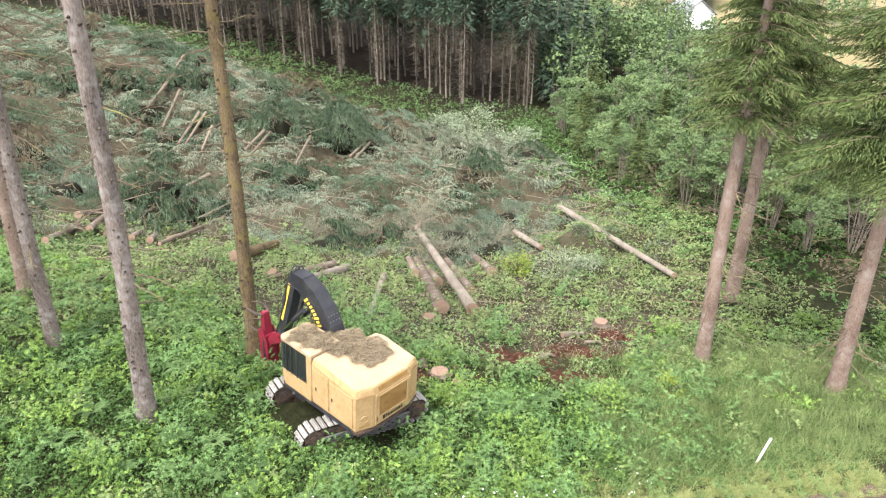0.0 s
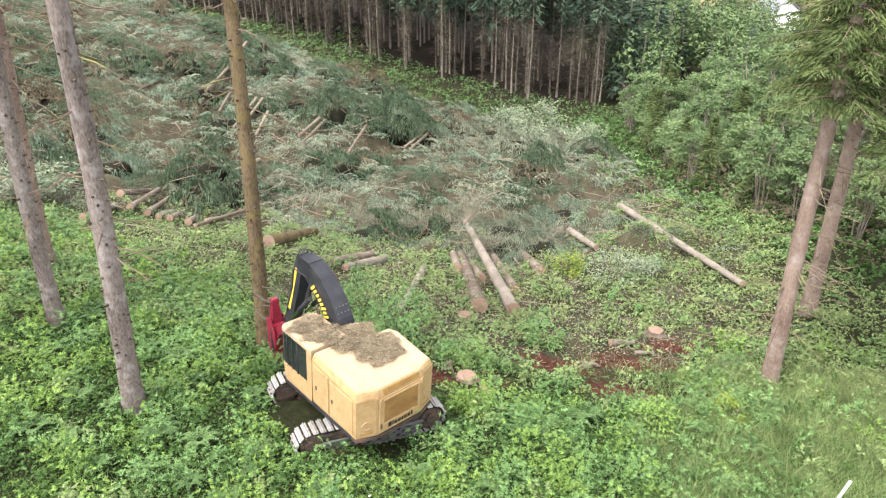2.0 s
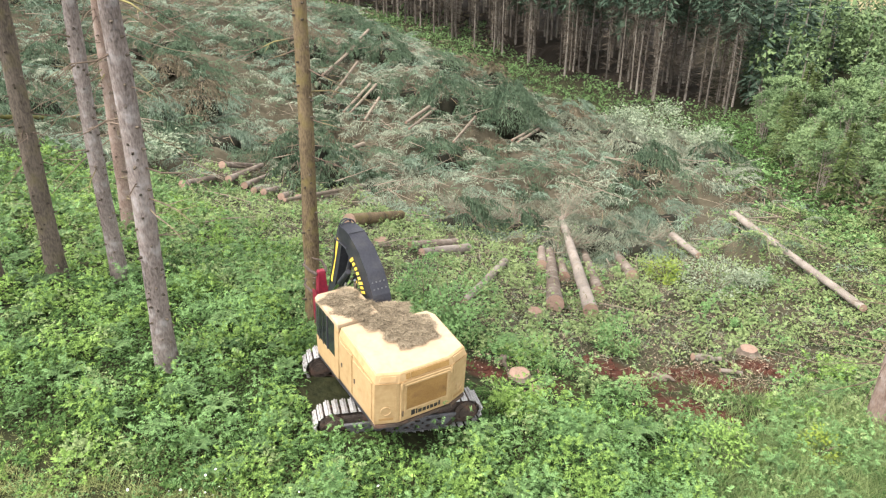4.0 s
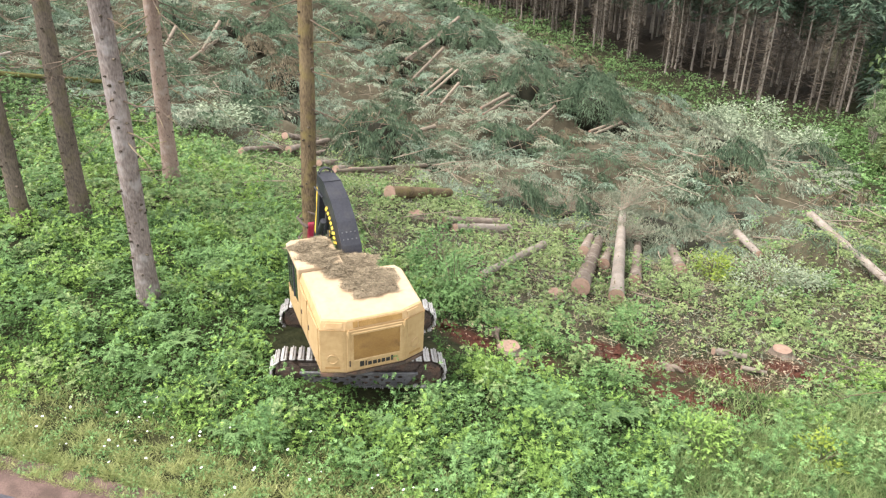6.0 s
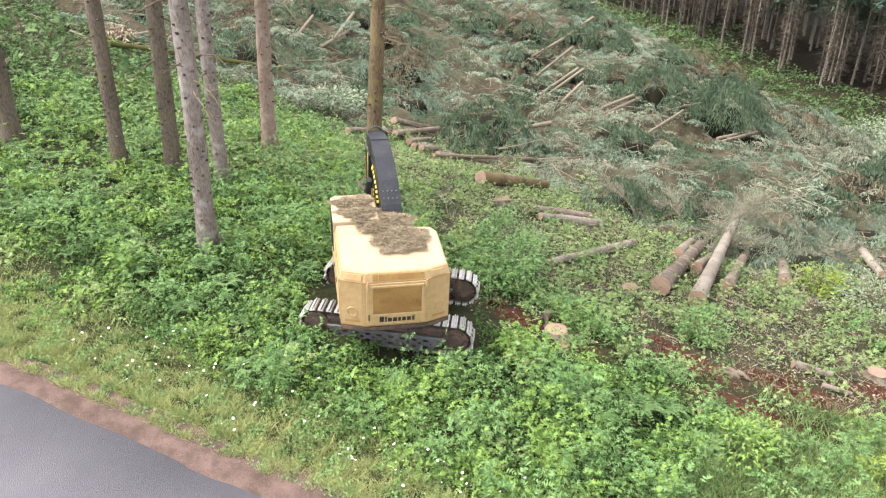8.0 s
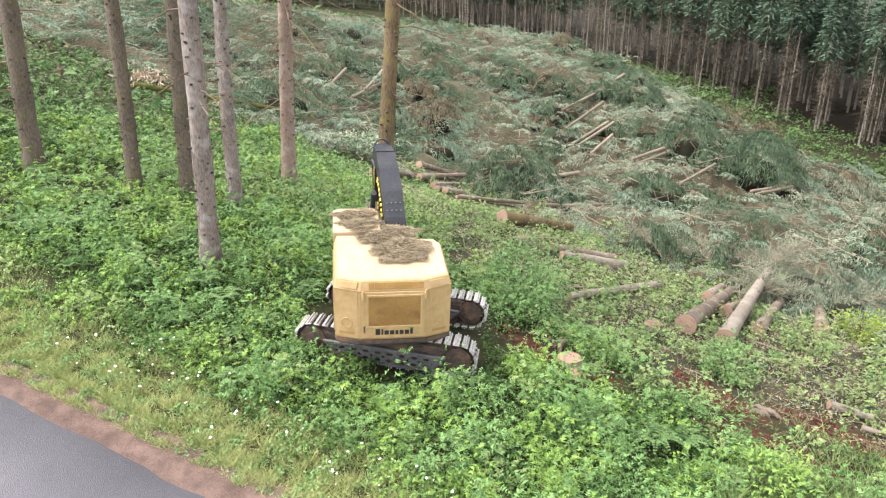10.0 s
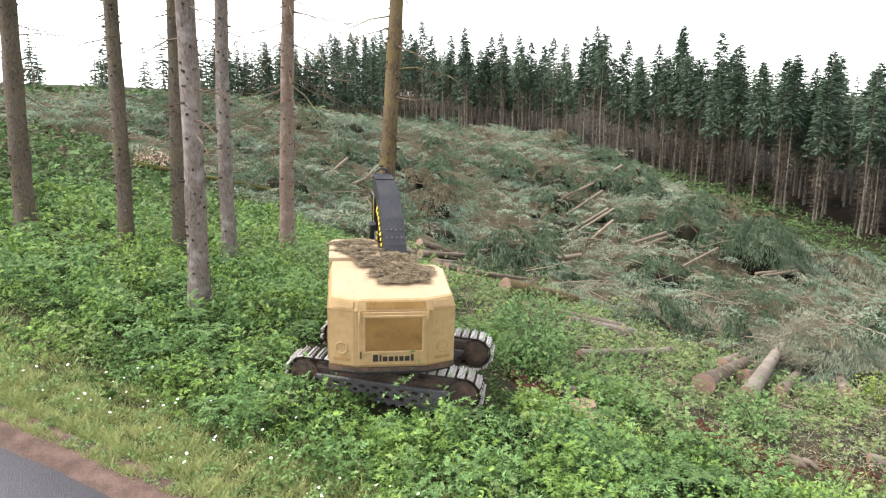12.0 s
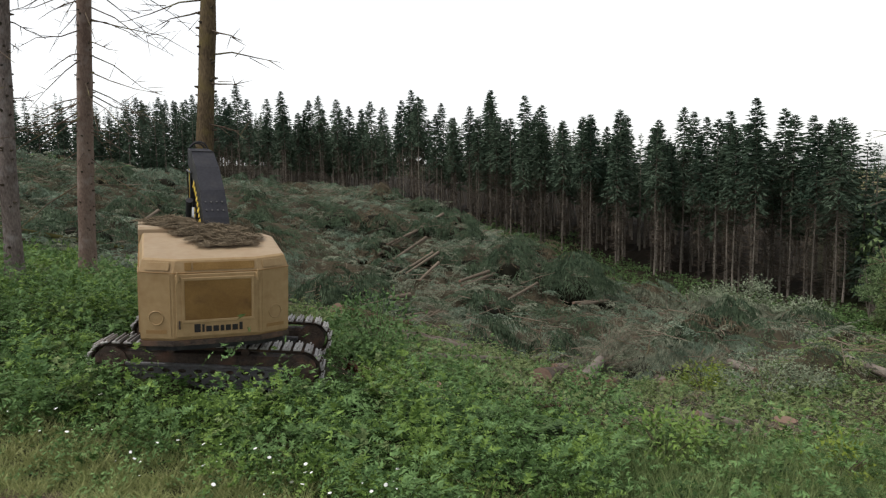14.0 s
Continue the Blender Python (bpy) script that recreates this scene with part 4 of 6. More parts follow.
    for y0, y1 in ((-2.52, -1.36), (-1.28, -0.52)):
        sd = Geo()
        box(sd, (-1.495, y0, 1.64), (-1.46, y1, roof_z((y0 + y1) / 2) - 0.36), 0.012)
        side_door = upper("side_door", sd, PAINT, body)
        lt = Geo()
        box(lt, (-1.515, y1 - 0.16, 2.16), (-1.49, y1 - 0.10, 2.30), 0.008)
        upper("latch", lt, DIRTY, side_door, "small dark latch")
    # cab
    cab = Geo()
    co = [(-1.48, -0.39), (-0.16, -0.39), (-0.16, 1.22), (-0.28, 1.36), (-1.36, 1.36), (-1.48, 1.24)]
    loft(cab, [[(x, y * 0.9, 1.50) for x, y in co], [(x, y * 0.95, 1.62) for x, y in co], [(x, y, 2.12) for x, y in co]])
    cabin = upper("cab", cab, PAINT, top, "cream yellow operator cab with dark barred windows")
    cr = Geo()
    ro = [((x + 0.82) * 1.01 - 0.82, (y - 0.48) * 1.015 + 0.48) for x, y in co]
    loft(cr, [[(x, y, 3.34) for x, y in ro], [(x, y, 3.46) for x, y in ro], [((x + 0.82) * 0.93 - 0.82, (y - 0.5) * 0.94 + 0.5, 3.51) for x, y in ro]])
    upper("cab_roof", cr, ROOF_PAINT, cabin, "bleached cream cab roof")
    for x, y, w in ((-1.44, -0.25, 0.14), (-1.45, 0.42, 0.035), (-1.40, 1.26, 0.06), (-0.25, 1.26, 0.06), (-0.21, -0.30, 0.07)):
        ps = Geo()
        box(ps, (x - 0.04, y - w, 2.10), (x + 0.04, y + w, 3.36), 0.015)
        upper("cab_post", ps, PAINT if y < 0.3 else BLACK, cabin)
    for lo, hi in (((-1.465, -0.10, 2.14), (-1.445, 0.38, 3.34)), ((-1.465, 0.46, 2.14), (-1.445, 1.20, 3.34)), ((-1.34, 1.30, 2.14), (-0.30, 1.32, 3.34)), ((-0.20, -0.22, 2.14), (-0.18, 1.20, 3.34))):
        pn = Geo()
        box(pn, lo, hi, 0.004)
        upper("window_pane", pn, GLASS, cabin, "dark tinted cab glass")
    for y in (0.70, 0.98):
        wb = Geo()
        rod(wb, (-1.49, y, 2.12), (-1.49, y, 3.36), 0.012, 6)
        upper("window_bar", wb, BLACK, cabin)
    bk = Geo()
    box(bk, (-1.38, -0.38, 2.10), (-0.24, -0.35, 3.36), 0.005)
    upper("cab_back", bk, BLACK, cabin)
    # boom: an arched box beam, then the stick with its cylinders

    def bx(y):
        """The boom's middle, which swings a little to the cab's side."""
        return 0.28 - 0.17 * (y - 0.5)

    spine = [(0.36, 2.30), (0.38, 2.90), (0.58, 3.50), (0.90, 4.08), (1.30, 4.58), (1.74, 4.93), (2.14, 5.08)]
    depth = [0.60, 0.70, 0.80, 0.86, 0.82, 0.68, 0.42]
    rings = []
    for i, ((y, z), dp) in enumerate(zip(spine, depth)):
        y0, z0 = spine[max(0, i - 1)]
        y1, z1 = spine[min(len(spine) - 1, i + 1)]
        t = np.array([y1 - y0, z1 - z0]) / math.hypot(y1 - y0, z1 - z0)
        nn = np.array([-t[1], t[0]])
        a, b = np.array([y, z]) + nn * dp * 0.42, np.array([y, z]) - nn * dp * 0.58
        w, mid = 0.30 - 0.025 * (y - 0.5), bx(y)
        rings.append([(mid - w, *a), (mid + w, *a), (mid + w, *b), (mid - w, *b)])
    bm_ = Geo()
    loft(bm_, rings)
    boom = upper("boom", bm_, [BLACK, BOOM_TOP], top, "thick arched black boom")
    for k, p in enumerate(boom.data.polygons):
        if k % 4 == 0 and k < 24:
            p.material_index = 1
    along = [np.array(q) for q in ((0.82, 3.42), (0.98, 3.78), (1.22, 4.12), (1.52, 4.40))]
    for sx in (-1, 1):
        for k in range(8):
            f0, f1 = k / 8 * 3 + 0.05, (k + 0.72) / 8 * 3
            ends = []
            for f in (f0, min(f1, 2.999)):
                i = int(f)
                ends.append(along[i] + (along[i + 1] - along[i]) * (f - i))
            e = (ends[1] - ends[0]) / np.linalg.norm(ends[1] - ends[0])
            q = np.array([-e[1], e[0]]) * (0.11 if k in (0, 2, 7) else 0.075)
            nb = Geo()
            slab(nb, [(ends[0] - q).tolist(), (ends[1] - q).tolist(), (ends[1] + q).tolist(), (ends[0] + q).tolist()], (sx * 0.006, sx * 0.016), lambda u, w, t, s=sx: (t + bx(u) + s * (0.30 - 0.025 * (u - 0.5)), u, w))
            upper("name_bar", nb, YELLOW, boom, "plain yellow bar")
    foot = Geo()
    box(foot, (-0.02, 0.10, 2.75), (0.64, 0.42, 3.28), 0.05)
    rod(foot, (-0.08, 0.20, 3.18), (0.72, 0.20, 3.18), 0.13, 16)
    upper("boom_foot", foot, BLACK, boom, "black pivot housing")
    for k in range(8):
        f = 0.25 if k < 4 else 0.55
        lo_, hi_ = np.array(rings[2]), np.array(rings[3])
        q0, q1 = lo_[0] + (hi_[0] - lo_[0]) * f, lo_[1] + (hi_[1] - lo_[1]) * f
        c = q0 + (q1 - q0) * (0.16 + 0.22 * (k % 4))
        bt = Geo()
        rod(bt, c + [0, 0.01, -0.005], c + [0, -0.03, 0.018], 0.022, 6)
        upper("bolt", bt, STEEL, boom)
    rib = Geo()
    for f in (0.0, 0.98):
        q = np.array(rings[5 if f else 1])
        rod(rib, q[0] + [0, -0.01, 0.01], q[1] + [0, -0.01, 0.01], 0.012, 6)
    upper("weld_rib", rib, BLACK, boom)
    guard = Geo()
    for y, r in ((2.06, 0.24), (2.22, 0.20)):
        arc = [(bx(y) + r * math.cos(a), y, 5.14 + (r + 0.04) * math.sin(a)) for a in np.linspace(0, math.pi, 13)]
        guard.add(*tube(arc, np.full(13, 0.025), 6))
    upper("hose_guard", guard, BLACK, boom)
    xb = bx(2.2)
    st = Geo()
    s_top, s_end = np.array([2.18, 4.96]), np.array([3.10, 2.00])
    dirn = (s_end - s_top) / np.linalg.norm(s_end - s_top)
    nrm = np.array([-dirn[1], dirn[0]])
    sect = []
    for f, dp in ((-0.08, 0.26), (0.0, 0.40), (0.35, 0.48), (0.75, 0.40), (1.0, 0.28)):
        q = s_top + (s_end - s_top) * f
        a, b = q + nrm * dp * 0.5, q - nrm * dp * 0.5
        sect.append([(xb - 0.20, *a), (xb + 0.20, *a), (xb + 0.20, *b), (xb - 0.20, *b)])
    loft(st, sect)
    stick = upper("stick", st, BLACK, top, "black stick arm")
    for sx in (-1, 1):
        stripe = Geo()
        qa, qb = s_top + (s_end - s_top) * 0.10 + nrm * 0.06, s_top + (s_end - s_top) * 0.72 + nrm * 0.06
        slab(stripe, [(qa - nrm * 0.06).tolist(), (qa + nrm * 0.06).tolist(), (qb + nrm * 0.06).tolist(), (qb - nrm * 0.06).tolist()], (xb + sx * 0.204, xb + sx * 0.212), lambda u, w, t: (t, u, w))
        upper("stripe", stripe, YELLOW, stick, "yellow stripe")
    for dx, a, b in ((-0.27, (1.45, 3.95), (2.65, 2.60)), (0.27, (1.45, 3.95), (2.65, 2.60)), (0.0, (1.8, 4.2), (2.55, 2.3))):
        cy, rd = Geo(), Geo()
        pa, pb = np.array([xb + dx, *a]), np.array([xb + dx, *b])
        mid = pa + (pb - pa) * 0.55
        rod(cy, pa, mid, 0.085, 14)
        cyl = upper("cylinder", cy, BLACK, stick)
        rod(rd, mid, pb, 0.045, 12)
        upper("piston_rod", rd, CHROME, cyl)
    for dx in (-0.20, -0.08, 0.08, 0.20):
        ho = Geo()
        sag = 0.12 * math.sin(9 * dx)
        pts = [(xb + dx, 1.7, 4.62), (xb + dx * 1.3, 2.44, 4.78 + sag), (xb + dx * 1.1, 2.72 + sag, 3.85), (xb + dx, 3.05, 2.7), (xb + dx * 0.5, 3.5, 1.9)]
        ho.add(*tube(pts, np.full(5, 0.026), 6))
        upper("hose", ho, BLACK, stick)
    for dx in (-0.42, 0.42):
        cy, rd = Geo(), Geo()
        pa, pb = np.array([bx(0.9) + dx, 0.95, 1.7]), np.array([bx(1.1) + dx * 0.88, 1.14, 3.80])
        mid = pa + (pb - pa) * 0.6
        rod(cy, pa, mid, 0.11, 14)
        cyl = upper("cylinder", cy, BLACK, top)
        rod(rd, mid, pb, 0.06, 12)
        upper("piston_rod", rd, CHROME, cyl)
    # felling head: upright red spine against the held trunk, saw housing below, two pairs of arms
    hx, hy, hz = 0.0, 4.30, -0.58

    def spine_box(g, z0, z1, w0, w1, d0, d1):
        loft(g, [[(hx - w, hy - d, z), (hx + w, hy - d, z), (hx + w, hy + 0.10, z), (hx - w, hy + 0.10, z)] for z, w, d in ((z0 + hz, w0, d0), (z0 + hz + 0.05, w0 + 0.02, d0 + 0.02), (z1 + hz - 0.05, w1 + 0.02, d1 + 0.02), (z1 + hz, w1, d1))])

    hd = Geo()
    spine_box(hd, 0.30, 1.00, 0.34, 0.24, 0.40, 0.30)
    spine_box(hd, 0.95, 2.10, 0.22, 0.20, 0.36, 0.30)
    spine_box(hd, 2.05, 3.05, 0.17, 0.11, 0.16, 0.06)
    for sx in (-1, 1):
        slab(hd, [(hy - 0.45, 1.2 + hz), (hy + 0.06, 1.1 + hz), (hy + 0.14, 2.3 + hz), (hy - 0.10, 2.35 + hz), (hy - 0.42, 1.9 + hz)], (hx + sx * 0.25, hx + sx * 0.29), lambda u, w, t: (t, u, w))
    head = upper("felling_head", hd, RED, top, "scuffed red felling head gripping a trunk")
    sa = Geo()
    rod(sa, (hx, hy + 0.05, hz), (hx, hy + 0.05, hz + 0.30), 0.56, 28)
    rod(sa, (hx, hy + 0.05, hz + 0.30), (hx, hy + 0.05, hz + 0.46), 0.50, 28, r2=0.36)
    upper("saw_housing", sa, RED, head, "round red saw housing")
    for z in (2.96 + hz, 2.14 + hz):
        for sx in (-1, 1):
            ar = Geo()
            pts = [(hx + sx * 0.14, hy, z - 0.04), (hx + sx * 0.28, hy + 0.22, z), (hx + sx * 0.34, hy + 0.75, z + 0.02), (hx + sx * 0.12, hy + 1.10, z + 0.02)]
            ar.add(*tube(pts, [0.06, 0.055, 0.045, 0.02], 8))
            upper("grab_arm", ar, DIRTY, head, "worn rusty grey curved grab arm")
    for sx in (-1, 1):
        cy = Geo()
        rod(cy, (hx + sx * 0.32, hy - 0.25, 1.0 + hz), (hx + sx * 0.22, hy - 0.12, 2.2 + hz), 0.06, 12)
        upper("arm_cylinder", cy, BLACK, head)
    lk = Geo()
    loft(lk, [[(q - w, y, z - h), (q + w, y, z - h), (q + w, y, z + h), (q - w, y, z + h)] for q, y, z, w, h in ((xb, 2.98, 1.95, 0.20, 0.22), (xb * 0.6 + hx * 0.4, 3.7, 1.55, 0.20, 0.26), (hx, 4.05, 1.0, 0.20, 0.28))])
    rod(lk, (xb - 0.32, 3.10, 2.00), (xb + 0.32, 3.10, 2.00), 0.10, 14)
    rod(lk, (hx - 0.30, 4.02, 1.0), (hx + 0.30, 4.02, 1.0), 0.10, 14)
    upper("wrist", lk, RED, head)
    return base @ up


UPPER = build_machine()


def build_roof_debris():
    """Twigs, bark and needles heaped on the roof of the machine."""
    g = Geo()
    mat = np.array(UPPER)
    spots = [(-0.80, 0.72, 0.60, 0.56, 3.50, 2300), (-0.72, 0.05, 0.62, 0.50, 3.49, 1900), (0.18, -0.35, 0.62, 0.50, 3.42, 2200), (0.30, -1.10, 0.80, 0.62, 3.35, 3300), (0.32, -1.62, 0.62, 0.50, 3.29, 1700), (-0.30, -0.62, 0.5, 0.45, 3.40, 1400)]
    for cx, cy, a, b, z, k in spots:
        k = int(k * 1.7)
        r, az = rng.beta(1.6, 1.3, k), rng.uniform(0, 6.283, k)
        edge = 1 + 0.2 * np.sin(3 * az + cx * 9) + 0.12 * np.sin(7 * az)
        p = np.stack([cx + a * edge * r * np.cos(az), cy + b * edge * r * np.sin(az), z + 0.15 * (1 - r) * rng.uniform(0, 1, k) + 0.012], 1)
        d = scatter_dirs(k, 0.05) * [1, 1, 0.3]
        ln = rng.uniform(0.05, 0.42, k)
        v, f = kites(p - d * ln[:, None] / 2, d, near_up(k, 0.5), ln, rng.uniform(0.006, 0.024, k))
        g.add(v, f, 0)
        wob = [(1 + 0.2 * math.sin(3 * t + cx * 9) + 0.12 * math.sin(7 * t)) * 0.72 for t in np.linspace(0, 2 * math.pi, 29)[:-1]]
        hull = [(a * w * math.cos(t), b * w * math.sin(t)) for w, t in zip(wob, np.linspace(0, 2 * math.pi, 29)[:-1])]
        loft(g, [[(cx + x, cy + y, z - 0.04) for x, y in hull], [(cx + x * 0.8, cy + y * 0.8, z + 0.015) for x, y in hull], [(cx + x * 0.3, cy + y * 0.3, z + 0.07) for x, y in hull]], 1)
    g.v = [v @ mat[:3, :3].T + mat[:3, 3] for v in g.v]
    tagged(new("forest_litter", g.mesh("forest_litter", [LITTER, TWIG])), "heap of twigs, bark and needles on the machine's roof", "litter", kind="stuff")


build_roof_debris()


# the trunk in the machine's grip
def gripped_tree():
    x, y = -8.0, 25.20
    tall_trunk(x, y, (-0.03, 0.125), 0.29, BARK_BROWN, 30, 22, 2.6, "mossy brown conifer held upright by the felling head", twig_lo=6)


gripped_tree()

# ---- undergrowth ----
def clear_of_machine(x, y, more=0.0):
    dx, dy = x + 3.68, y - 21.53
    u, w = dx * math.cos(radians(32)) + dy * math.sin(radians(32)), -dx * math.sin(radians(32)) + dy * math.cos(radians(32))
    return ~((np.abs(u) < 2.5 + more) & (np.abs(w) < 1.78 + more))


def leaf_bushes(name, label, spots, radius, height, per, leaf, material, aspect=0.8, shell=0.45, thin_far=False):
    """Low bushes: arching sprays of paired leaflets over a lobed dome at each spot, joined as one growth."""
    n, pairs = len(spots), 4
    k = max(2, per // (2 * pairs + 1))
    x, y = spots[:, 0], spots[:, 1]
    r, h = radius * rng.uniform(0.6, 1.35, n), height * rng.uniform(0.5, 1.35, n)
    q = unit(rng.normal(0, 1, (n, k, 3)) * [1, 1, 0.9])
    q[..., 2] = np.abs(q[..., 2])
    turn = rng.uniform(0, 6.283, (n, 1))
    az = np.arctan2(q[..., 1], q[..., 0])
    lobes = 1 + 0.22 * np.sin(3 * az + turn) + 0.18 * np.sin(5 * az + 2 * turn + 4 * q[..., 2])
    off = q * (rng.uniform(shell, 1.0, (n, k)) * lobes)[..., None] * np.stack([r, r, h], 1)[:, None]
    size = leaf * rng.uniform(0.7, 1.35, (n, 1)) * rng.uniform(0.75, 1.25, (n, k))
    base = np.stack([x[:, None] + off[..., 0], y[:, None] + off[..., 1], off[..., 2]], -1).reshape(-1, 3)
    out, size, m = q.reshape(-1, 3), size.ravel(), n * k
    base[:, 2] += ground_z(base[:, 0], base[:, 1]) + 0.03
    if thin_far:
        far = np.hypot(base[:, 0] + 2, (base[:, 1] - 20) * 1.3) > 16
        size = size * np.where(far, 1.4, 1.0)
    clear = clear_of_machine(base[:, 0], base[:, 1]) & (clear_of_machine(base[:, 0], base[:, 1], 0.8) | (off[..., 2].ravel() < 0.34)) & (road_side(base[:, 0], base[:, 1]) > 0.9)
    if thin_far:
        clear &= ~far | (rng.uniform(0, 1, m) < 0.45)
    base, out, size = base[clear], out[clear], size[clear]
    m = len(base)
    along = unit(out * [1, 1, 0.25] + rng.normal(0, 0.6, (m, 3)) + [0, 0, 0.25])
    side = unit(np.cross(np.array([0, 0, 1.0]) + rng.normal(0, 0.35, (m, 3)), along))
    face = np.cross(along, side)
    P, A, N, L = [], [], [], []
    for s in np.linspace(0.1, 0.9, pairs):
        mid = base + along * (size * 2.6 * s)[:, None] - [0, 0, 1.0] * (size * 1.0 * s * s)[:, None]
        for sd in (-1, 1):
            P.append(mid)
            A.append(side * sd + along * (0.35 + 0.5 * s) + rng.normal(0, 0.3, (m, 3)) - [0, 0, 0.2])
            N.append(face + rng.normal(0, 0.3, (m, 3)))
            L.append(size * (1.15 - 0.6 * abs(s - 0.35)))
    P.append(base + along * (size * 2.3)[:, None] - [0, 0, 1.0] * (size * 0.8)[:, None])
    A.append(along - [0, 0, 0.6])
    N.append(face)
    L.append(size)
    P, A, N, L = (np.concatenate(v) for v in (P, A, N, L))
    g = Geo().add(*blades(P, A, N, L, L * aspect))
    tagged(new(name, g.mesh(name, material)), label, "undergrowth", kind="stuff")


def sprinkle(n, x0, x1, y0, y1, chance):
    """Random places in a stretch of the plan, kept by a chance that varies over it."""
    p = np.stack([rng.uniform(x0, x1, n), rng.uniform(y0, y1, n)], 1)
    return p[rng.uniform(0, 1, n) < chance(p[:, 0], p[:, 1])]


def torn(x, y):
    """The worked ground round the torn soil, with little green left."""
    z = bare(x, y)
    for px, py, a, b in PATCHES:
        z = np.maximum(z, 0.85 * (1 - step(np.hypot((x - px) / (a + 1.0), (y - py) / (b + 0.8)), 0.8, 1.1)))
    return z


def bench(x, y):
    """The lush strip between road and felled hollow."""
    s = road_side(x, y)
    lush = step(s, 1.6, 3.4) * (1 - step(y - 0.10 * np.abs(x), 25.5, 30))
    west = step(-x, 9, 13) * step(s, 1.6, 3.6) * (1 - step(y + 0.35 * x, 28, 32))
    east = step(x, 9, 12) * step(s, 2.0, 4.0) * (1 - step(y, 31, 36))
    return np.clip(np.maximum(np.maximum(lush, west), east), 0, 1) * (1 - torn(x, y))


def shrubby(x, y):
    """Where the bank carries shrubs, not the tall grass of its east end."""
    return bench(x, y) * (1 - 0.75 * step(x, 6.5, 10) * (1 - step(y, 30, 33)))


def hollow(x, y):
    """Patchy regrowth among the logs."""
    z = step(y, 24, 28) * (1 - step(y - np.clip(x - 4, 0, 12), 46, 56))
    return z * np.clip(0.68 + 0.75 * waves(x, y, 4.5, 31) + 0.4 * step(x, 8, 14), 0, 1) * (1 - torn(x, y))


def patch(seed, size, cut=0.0):
    return lambda x, y: np.clip(1.6 * (waves(x, y, size, seed) - cut), 0, 1)


mix_a, mix_b, mix_c = patch(41, 3.2, -0.25), patch(42, 4.0, 0.0), patch(43, 2.5, 0.1)
WIDE = (-36, 28, 14, 42)
leaf_bushes("bramble_undergrowth", "bright green leafy brambles and shrubs", sprinkle(2600, *WIDE, lambda x, y: shrubby(x, y) * mix_a(x, y)), 0.64, 1.0, 560, 0.066, BUSH, aspect=0.6, thin_far=True)
leaf_bushes("shrub_undergrowth", "fresh bluish green shrubs and saplings", sprinkle(2700, *WIDE, lambda x, y: shrubby(x, y) * mix_b(x, y)), 0.58, 1.15, 560, 0.068, BUSH_BLUE, aspect=0.5, thin_far=True)
leaf_bushes("pale_undergrowth", "pale green young growth on the bank", sprinkle(1300, *WIDE, lambda x, y: np.maximum(shrubby(x, y), 0.6 * hollow(x, y)) * mix_c(x, y)), 0.5, 0.85, 400, 0.062, BUSH_PALE, thin_far=True)
leaf_bushes("sapling_undergrowth", "tall bright saplings above the brambles", sprinkle(900, -14, 12, 15, 30, lambda x, y: bench(x, y) * np.maximum(0.25, mix_c(y, x)) * step(y, 16, 19)), 0.42, 1.4, 320, 0.066, BUSH_BLUE, aspect=0.5, shell=0.3)
# low leaves whose dark colour paints shade beneath the bushes
leaf_bushes("low_undergrowth", "low dense green leaves covering the bank", sprinkle(3200, *WIDE, lambda x, y: bench(x, y) * 0.75), 0.6, 0.28, 63, 0.085, SHADE_HERB, shell=0.3)
leaf_bushes("hollow_undergrowth", "patchy green regrowth between logs and chips", sprinkle(3800, -30, 22, 24, 60, lambda x, y: hollow(x, y)), 0.5, 0.7, 126, 0.066, REGROWTH)
leaf_bushes("hollow_pale_growth", "pale regrowth between logs and litter", sprinkle(5200, -30, 22, 24, 60, lambda x, y: hollow(x, y) * np.maximum(0.4, mix_b(x, y))), 0.5, 0.75, 126, 0.064, BUSH_PALE)
leaf_bushes("hollow_blue_growth", "bluish regrowth and seedlings in the hollow", sprinkle(2200, -32, 26, 24, 66, lambda x, y: hollow(x, y) * mix_c(x, y)), 0.5, 0.85, 190, 0.075, BUSH_BLUE)


leaf_bushes("hillside_undergrowth", "green scrub between felled boughs on the hillside", sprinkle(2400, -66, -24, 20, 46, lambda x, y: 0.75 * (1 - slash_zone(x, y))), 0.9, 0.8, 63, 0.13, FERN)


def build_herb_layer():
    """Low single leaves, coloured dark as shade, that close the gaps between the bushes of the bank."""
    n = 140000
    x, y = rng.uniform(-17, 14, n), rng.uniform(15.5, 30, n)
    keep = (rng.uniform(0, 1, n) < bench(x, y)) & clear_of_machine(x, y)
    x, y = x[keep], y[keep]
    n = len(x)
    hump = np.clip(0.55 + 0.6 * waves(x, y, 1.4, 97), 0.1, 1.2)
    p = np.stack([x, y, ground_z(x, y) + rng.uniform(0.08, 0.5, n) * hump], 1)
    ln = rng.uniform(0.05, 0.115, n)
    g = Geo().add(*blades(p, scatter_dirs(n, 0.1), near_up(n, 0.5), ln, ln * 0.75))
    tagged(new("herb_layer", g.mesh("herb_layer", SHADE_HERB)), "low mixed leaves filling the bank", "undergrowth", kind="stuff")


build_herb_layer()


def far_growth(name, label, material, n, chance, box_, radius, height, per, leaf):
    leaf_bushes(name, label, sprinkle(n, *box_, chance), radius, height, per, leaf, material)


